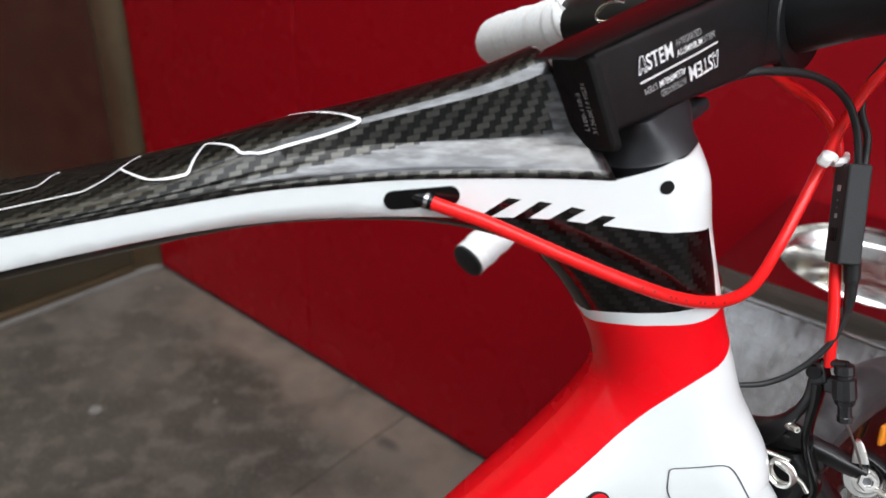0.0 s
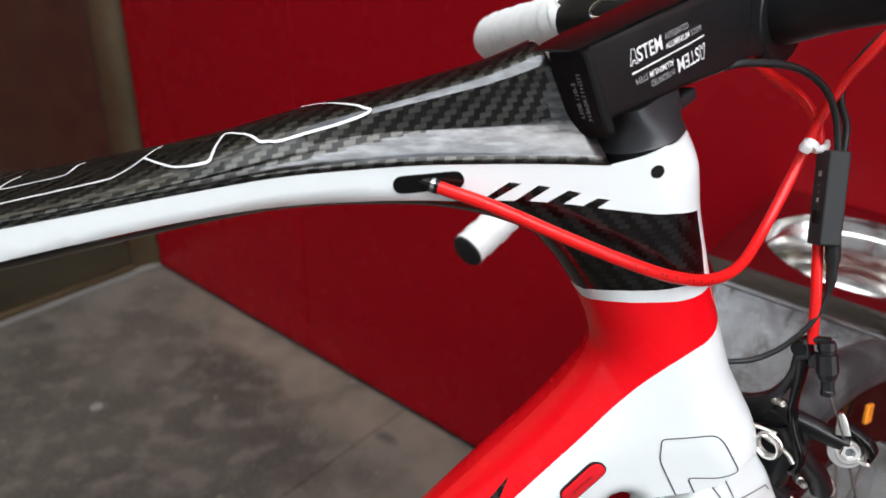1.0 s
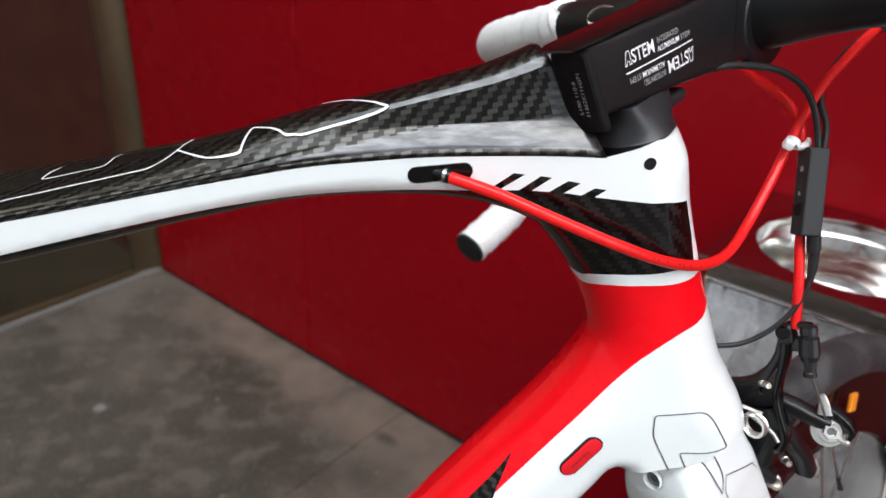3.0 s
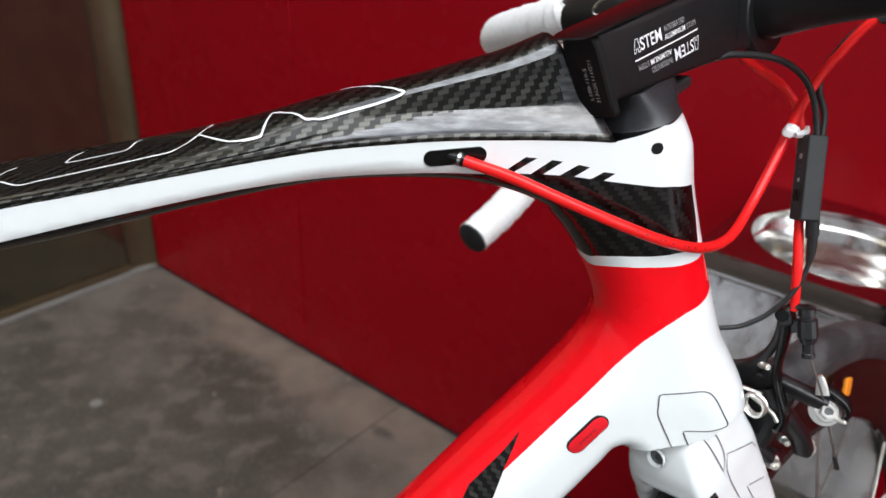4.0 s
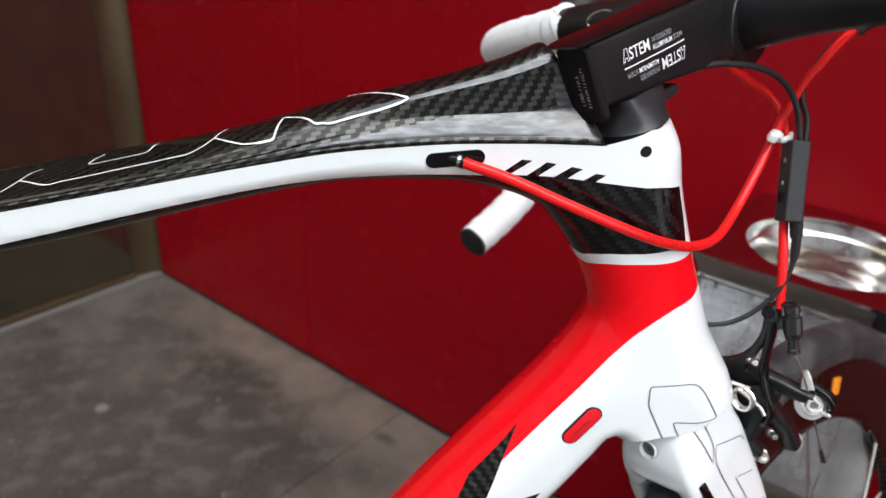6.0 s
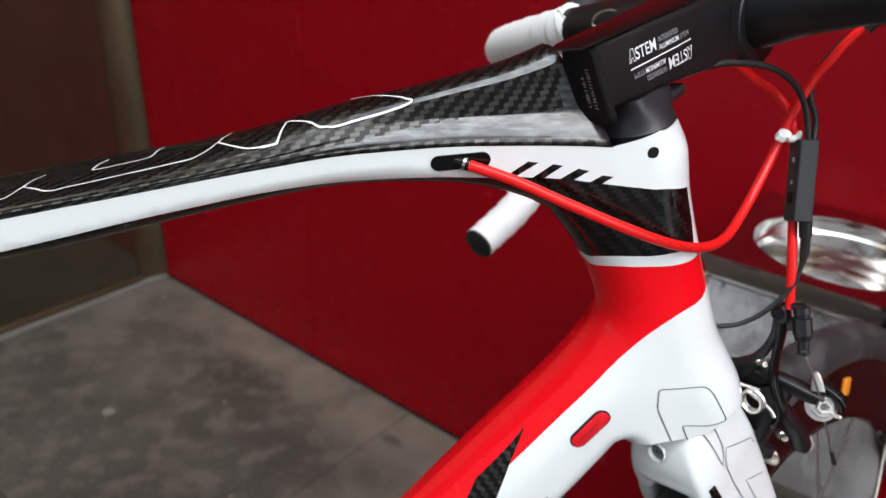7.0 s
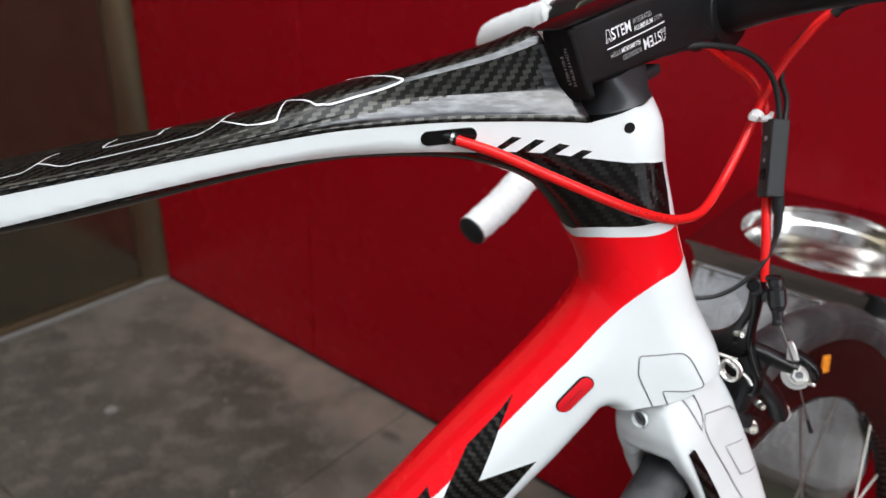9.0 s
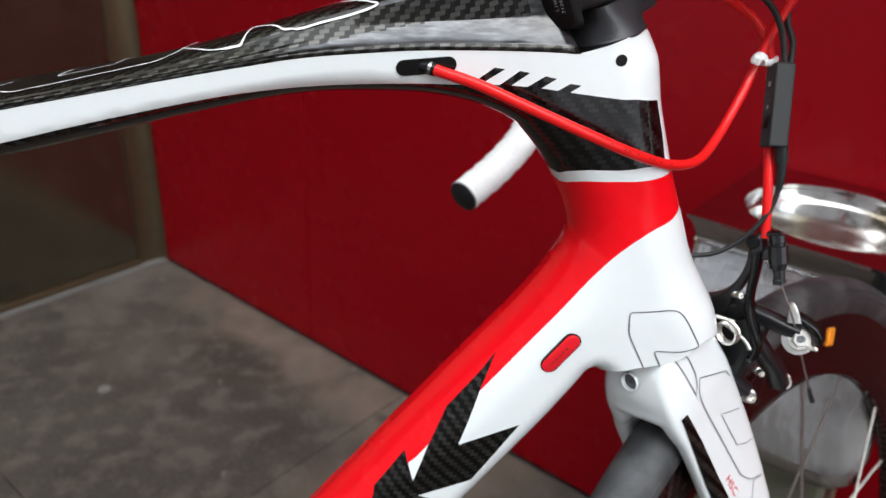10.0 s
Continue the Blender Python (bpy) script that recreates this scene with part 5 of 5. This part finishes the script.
wire = tube("wire", [(0.1935, 0.0360, 0.801), (0.1956, 0.0340, 0.789), (0.1955, 0.0312, 0.776), (0.1905, 0.0285, 0.763), (0.180, 0.028, 0.750), (0.168, 0.029, 0.742), (0.155, 0.030, 0.740), (0.140, 0.026, 0.741)], 0.0013, PLASTIC, bicycle, "thin black electric wire", 8, 12)
tube("boot", [(0.1935, 0.0365, 0.802), (0.1945, 0.0353, 0.796), (0.1953, 0.0344, 0.7910), (0.1955, 0.0341, 0.7900), (0.1960, 0.0328, 0.783), (0.1958, 0.0315, 0.777)], [0.0034, 0.0034, 0.0033, 0.0025, 0.0024, 0.0016], PLASTIC, wire, "moulded rubber boot", 4, 12)
# the box hangs along the housing
BOX = Matrix.Translation((0.1917, 0.0445, 0.8170)) @ Euler((radians(-21), radians(2), radians(-3))).to_matrix().to_4x4()
me_bm = box((0.0100, 0.0110, 0.0415), bevel=0.0009)
junction = part_bm("junction_box", me_bm, PLASTIC, bicycle, "black plastic junction box with small printed marks")
junction.data.transform(BOX)
for z, s in ((0.0105, 0.0024), (0.0055, 0.0008), (0.0025, 0.0008), (-0.001, 0.0018)):
    bm = box((0.0002, s, s), (-0.0051, 0.0, z))
    ob = part_bm("mark", bm, LINE_PALE if s > 0.001 else LINE_GREY, junction)
    ob.data.transform(BOX)
bm = box((0.0008, 0.004, 0.006), (-0.0052, 0.0, -0.0085), bevel=0.0003)
part_bm("button", bm, BLACK_GLOSS, junction, "small black button").data.transform(BOX)
# nylon tie holding the two housings together
tie = turned("cable_tie", (0.1815, 0.0525, 0.8385), (0.55, 0.45, 0.70), [(-0.0016, 0.0030), (-0.0016, 0.0034), (0.0016, 0.0034), (0.0016, 0.0030)], ZIP, bicycle, "white nylon cable tie", 20)
part_bm("tie_head", box((0.0050, 0.0050, 0.0046), (0.1785, 0.0500, 0.8385), (10, 20, -20), 0.0012), ZIP, tie)
tube("tie_band", [(0.181, 0.055, 0.8375), (0.185, 0.0525, 0.8365), (0.190, 0.0545, 0.837), (0.193, 0.059, 0.838)], [0.0016, 0.0018, 0.0018, 0.0012], ZIP, tie, n=4)

# ---- the brake's pieces ----
steered(turned("barrel", at_brake(0.183, -0.0420, 0.7512), (0.0, -0.115, -0.993), [(0.0, 0.0030), (0.0004, 0.0040), (0.0040, 0.0042), (0.0046, 0.0036), (0.0056, 0.0036), (0.0062, 0.0048), (0.0150, 0.0050), (0.0158, 0.0044), (0.0180, 0.0040), (0.0186, 0.0030), (0.0235, 0.0028), (0.0240, 0.0033), (0.0262, 0.0033), (0.0266, 0.0008)], BRAKE_BLACK, brake, "ribbed black barrel adjuster", 12, 20))
steered(part_bm("release_block", box((0.0080, 0.0076, 0.0100), at_brake(0.183, -0.0322, 0.7448), (-14, 0, 0), 0.0018, 3), BRAKE_BLACK, brake, "black quick release block"))
steered(turned("release_knob", at_brake(0.180, -0.0312, 0.7458), (-0.9, -0.4, 0.1), [(-0.002, 0.0034), (0.0022, 0.0034), (0.0030, 0.0028), (0.0030, 0.0002)], BLACK_GLOSS, brake, sides=16))
steered(part_bm("release_lever", box((0.0030, 0.0120, 0.0030), at_brake(0.182, -0.0385, 0.7512), (-10, 0, 0), 0.0010), BLACK_GLOSS, brake, "small black release lever"))
steered(part_bm("release_yoke", box((0.0060, 0.0060, 0.0070), at_brake(0.184, -0.0372, 0.7400), (-14, 0, 0), 0.0014, 2), BRAKE_BLACK, brake))
# the tall arm: two limbs with a slot between them
arm("caliper_arm", [at_brake(0.183, -0.0322, 0.7430), at_brake(0.183, -0.0300, 0.7330), at_brake(0.183, -0.0255, 0.7235), at_brake(0.183, -0.0195, 0.7150), at_brake(0.184, -0.0120, 0.7075), at_brake(0.186, -0.001, 0.7015), at_brake(0.190, 0.016, 0.692), at_brake(0.200, 0.032, 0.674), at_brake(0.209, 0.036, 0.652)], [0.0034, 0.0026, 0.0024, 0.0032, 0.0060, 0.0085, 0.0075, 0.0065, 0.0055], 0.0040, BRAKE_BLACK, "black forged caliper arm")
arm("caliper_rib", [at_brake(0.182, -0.0328, 0.7400), at_brake(0.182, -0.0325, 0.7300), at_brake(0.182, -0.0310, 0.7200), at_brake(0.182, -0.0305, 0.7110), at_brake(0.182, -0.0322, 0.7030), at_brake(0.182, -0.0355, 0.6940), at_brake(0.183, -0.0363, 0.6870), at_brake(0.183, -0.0345, 0.6815), at_brake(0.184, -0.0318, 0.6800)], [0.0030, 0.0022, 0.0019, 0.0018, 0.0018, 0.0018, 0.0018, 0.0017, 0.0014], 0.0032, BLACK_GLOSS, "curved black rib")
steered(part_bm("arm_web", box((0.0050, 0.0130, 0.0120), at_brake(0.185, -0.0255, 0.7085), (10, 0, 0), 0.0030, 3), BRAKE_BLACK, brake, "black web between the arms"))
arm("caliper_arm", [at_brake(0.1985, -0.0500, 0.6955), at_brake(0.194, -0.0430, 0.6990), at_brake(0.190, -0.0345, 0.7030), at_brake(0.187, -0.0220, 0.7050), at_brake(0.186, 0.0, 0.7010)], [0.0042, 0.0043, 0.0044, 0.0055, 0.0080], 0.0040, BRAKE_BLACK, "black forged caliper arm")
arm("caliper_arm", [at_brake(0.188, -0.0230, 0.7000), at_brake(0.191, -0.0285, 0.6895), at_brake(0.197, -0.0330, 0.6790), at_brake(0.206, -0.0355, 0.6680), at_brake(0.212, -0.0370, 0.6560)], [0.0062, 0.0056, 0.0050, 0.0052, 0.0050], 0.0046, BRAKE_BLACK, "black forged caliper arm")
steered(part_bm("pad_holder", box((0.040, 0.0085, 0.010), at_brake(0.206, -0.0180, 0.647), (0, 26, 0), 0.0022), BRAKE_BLACK, brake, "black brake pad holder"))
steered(part_bm("brake_pad", box((0.040, 0.0055, 0.0085), at_brake(0.206, -0.0140, 0.6465), (0, 26, 0), 0.0015), RUBBER, brake, "rubber brake pad"))
steered(part_bm("brake_pad", box((0.040, 0.0055, 0.0085), at_brake(0.206, 0.0145, 0.6465), (0, 26, 0), 0.0015), RUBBER, brake, "rubber brake pad"))


def hex_bolt(name, at, axis, r, label, washer=1.6):
    """A bolt head with its socket, over a washer."""
    ob = turned(name, at, axis, [(-0.004, r * washer * 0.96), (-0.0008, r * washer), (0.0, r * washer * 0.92), (0.0002, r), (0.0034, r), (0.0042, r * 0.88), (0.0042, r * 0.52), (0.0016, r * 0.46), (0.0016, 0.0001)], BRIGHT, brake, label, 24, 25)
    return steered(ob)


ANCHOR, ANCHOR_AXIS = at_brake(0.1976, -0.0516, 0.6918), (-0.78, -0.52, 0.34)
steered(turned("anchor_washer", ANCHOR, ANCHOR_AXIS, [(-0.0070, 0.0080), (-0.0038, 0.0086), (-0.0030, 0.0084), (-0.0029, 0.0070), (-0.0014, 0.0073), (-0.0012, 0.0060), (0.0004, 0.0062), (0.0008, 0.0056), (0.0008, 0.0036)], BRIGHT, brake, "silver washers of the cable clamp", 28, 25))
steered(turned("anchor_bolt", ANCHOR, ANCHOR_AXIS, [(-0.001, 0.0044), (0.0034, 0.0044), (0.0042, 0.0040), (0.0042, 0.0025), (0.0020, 0.0023), (0.0020, 0.0001)], BRIGHT, brake, "silver hexagon cable bolt", 6, 25))
steered(turned("socket", ANCHOR, ANCHOR_AXIS, [(0.0021, 0.0021), (0.00215, 0.0001)], GREY_BOLT, brake, "dark socket in the bolt", 6))
steered(turned("anchor_pin", at_brake(0.1965, -0.0605, 0.6890), (-0.4, -0.9, 0.1), [(-0.006, 0.0012), (0.0010, 0.0012), (0.0016, 0.0007), (0.0016, 0.0001)], BRIGHT, brake, "small silver pin", 12))
# the caliper's middle, behind the spring
steered(part_bm("caliper_body", box((0.014, 0.030, 0.046), at_brake(0.193, -0.0170, 0.6840), (20, 0, 0), 0.006, 3), BRAKE_BLACK, brake, "black caliper body"))
arm("caliper_link", [at_brake(0.187, -0.0150, 0.6700), at_brake(0.192, -0.0185, 0.6600), at_brake(0.199, -0.0225, 0.6520)], [0.0060, 0.0055, 0.0050], 0.0045, BRAKE_BLACK, "short black pad arm")
hex_bolt("pad_bolt", at_brake(0.2150, -0.0372, 0.6572), (-0.62, -0.78, 0.02), 0.0038, "silver bolt", 1.4)
hex_bolt("pad_bolt", at_brake(0.2000, -0.0250, 0.6490), (-0.62, -0.78, 0.02), 0.0032, "silver bolt", 1.4)
hex_bolt("link_bolt", at_brake(0.1930, -0.0330, 0.6690), (-0.62, -0.78, 0.02), 0.0018, "small silver bolt", 1.3)
hex_bolt("pivot_bolt", at_brake(0.180, -0.0240, 0.7155), (-0.5, -0.85, 0.1), 0.0017, "small silver bolt", 1.3)
steered(loft("anchor_tab", [rounded(at_brake(0.1935, y, z), (-0.5, 0.86, 0.0), (0.86, 0.5, 0), w * 1.2, 0.0010, 3, 12) for y, z, w in ((-0.0480, 0.7128, 0.0008), (-0.0484, 0.7108, 0.0017), (-0.0492, 0.7068, 0.0024), (-0.0500, 0.7020, 0.0030))], BRIGHT, brake, "silver cable clamp tab", angle=40))
arm("anchor_loop", [at_brake(0.200, -0.0485, 0.7040), at_brake(0.200, -0.0540, 0.7015), at_brake(0.200, -0.0590, 0.6982), at_brake(0.201, -0.0612, 0.6940), at_brake(0.2015, -0.0605, 0.6895)], [0.0016, 0.0020, 0.0022, 0.0019, 0.0012], 0.0030, BLACK_GLOSS, "black curved clamp lever")
steered(tube("return_spring", [at_brake(0.169, -0.0090, 0.7050), at_brake(0.170, -0.0180, 0.7044)] + [at_brake(0.1715 - 0.0002 * k, -0.0262 + 0.0058 * math.cos(1.9 - 0.45 * k), 0.6975 + 0.0058 * math.sin(1.9 - 0.45 * k)) for k in range(30)] + [at_brake(0.174, -0.0325, 0.6935), at_brake(0.176, -0.0352, 0.6880)], 0.0011, BRIGHT, brake, "coiled silver return spring", 4, 8))
steered(tube("inner_cable", [at_brake(0.183, -0.0453, 0.726), at_brake(0.190, -0.0490, 0.709), at_brake(0.1965, -0.0508, 0.694), at_brake(0.206, -0.0512, 0.676), at_brake(0.2165, -0.0518, 0.656)], 0.0006, WIRE, brake, "bare steel cable", 4, 6))
steered(tube("cable_tip", [at_brake(0.2158, -0.0518, 0.6570), at_brake(0.2180, -0.0519, 0.6530), at_brake(0.2215, -0.0520, 0.6470)], [0.0013, 0.0011, 0.0015], PLASTIC, brake, "black cable tip", 4, 8))
# amber block added for a small orange spot by the rim
steered(part_bm("amber_piece", box((0.010, 0.003, 0.013), (0.3315, MID - 0.0175, 0.6455), (0, 12, 0), 0.001), AMBER, wheel, "small amber piece added by the rim"))

# a pale chip of grit on the slabs
grit = tagged(turned("paving_chip", (-0.553, 0.913, FLOOR), (0, 0, 1), [(0.0, 0.012), (0.002, 0.011), (0.0035, 0.006), (0.0038, 0.0001)], PALE, None, sides=9), "small pale chip of stone on the paving", "stone chip")
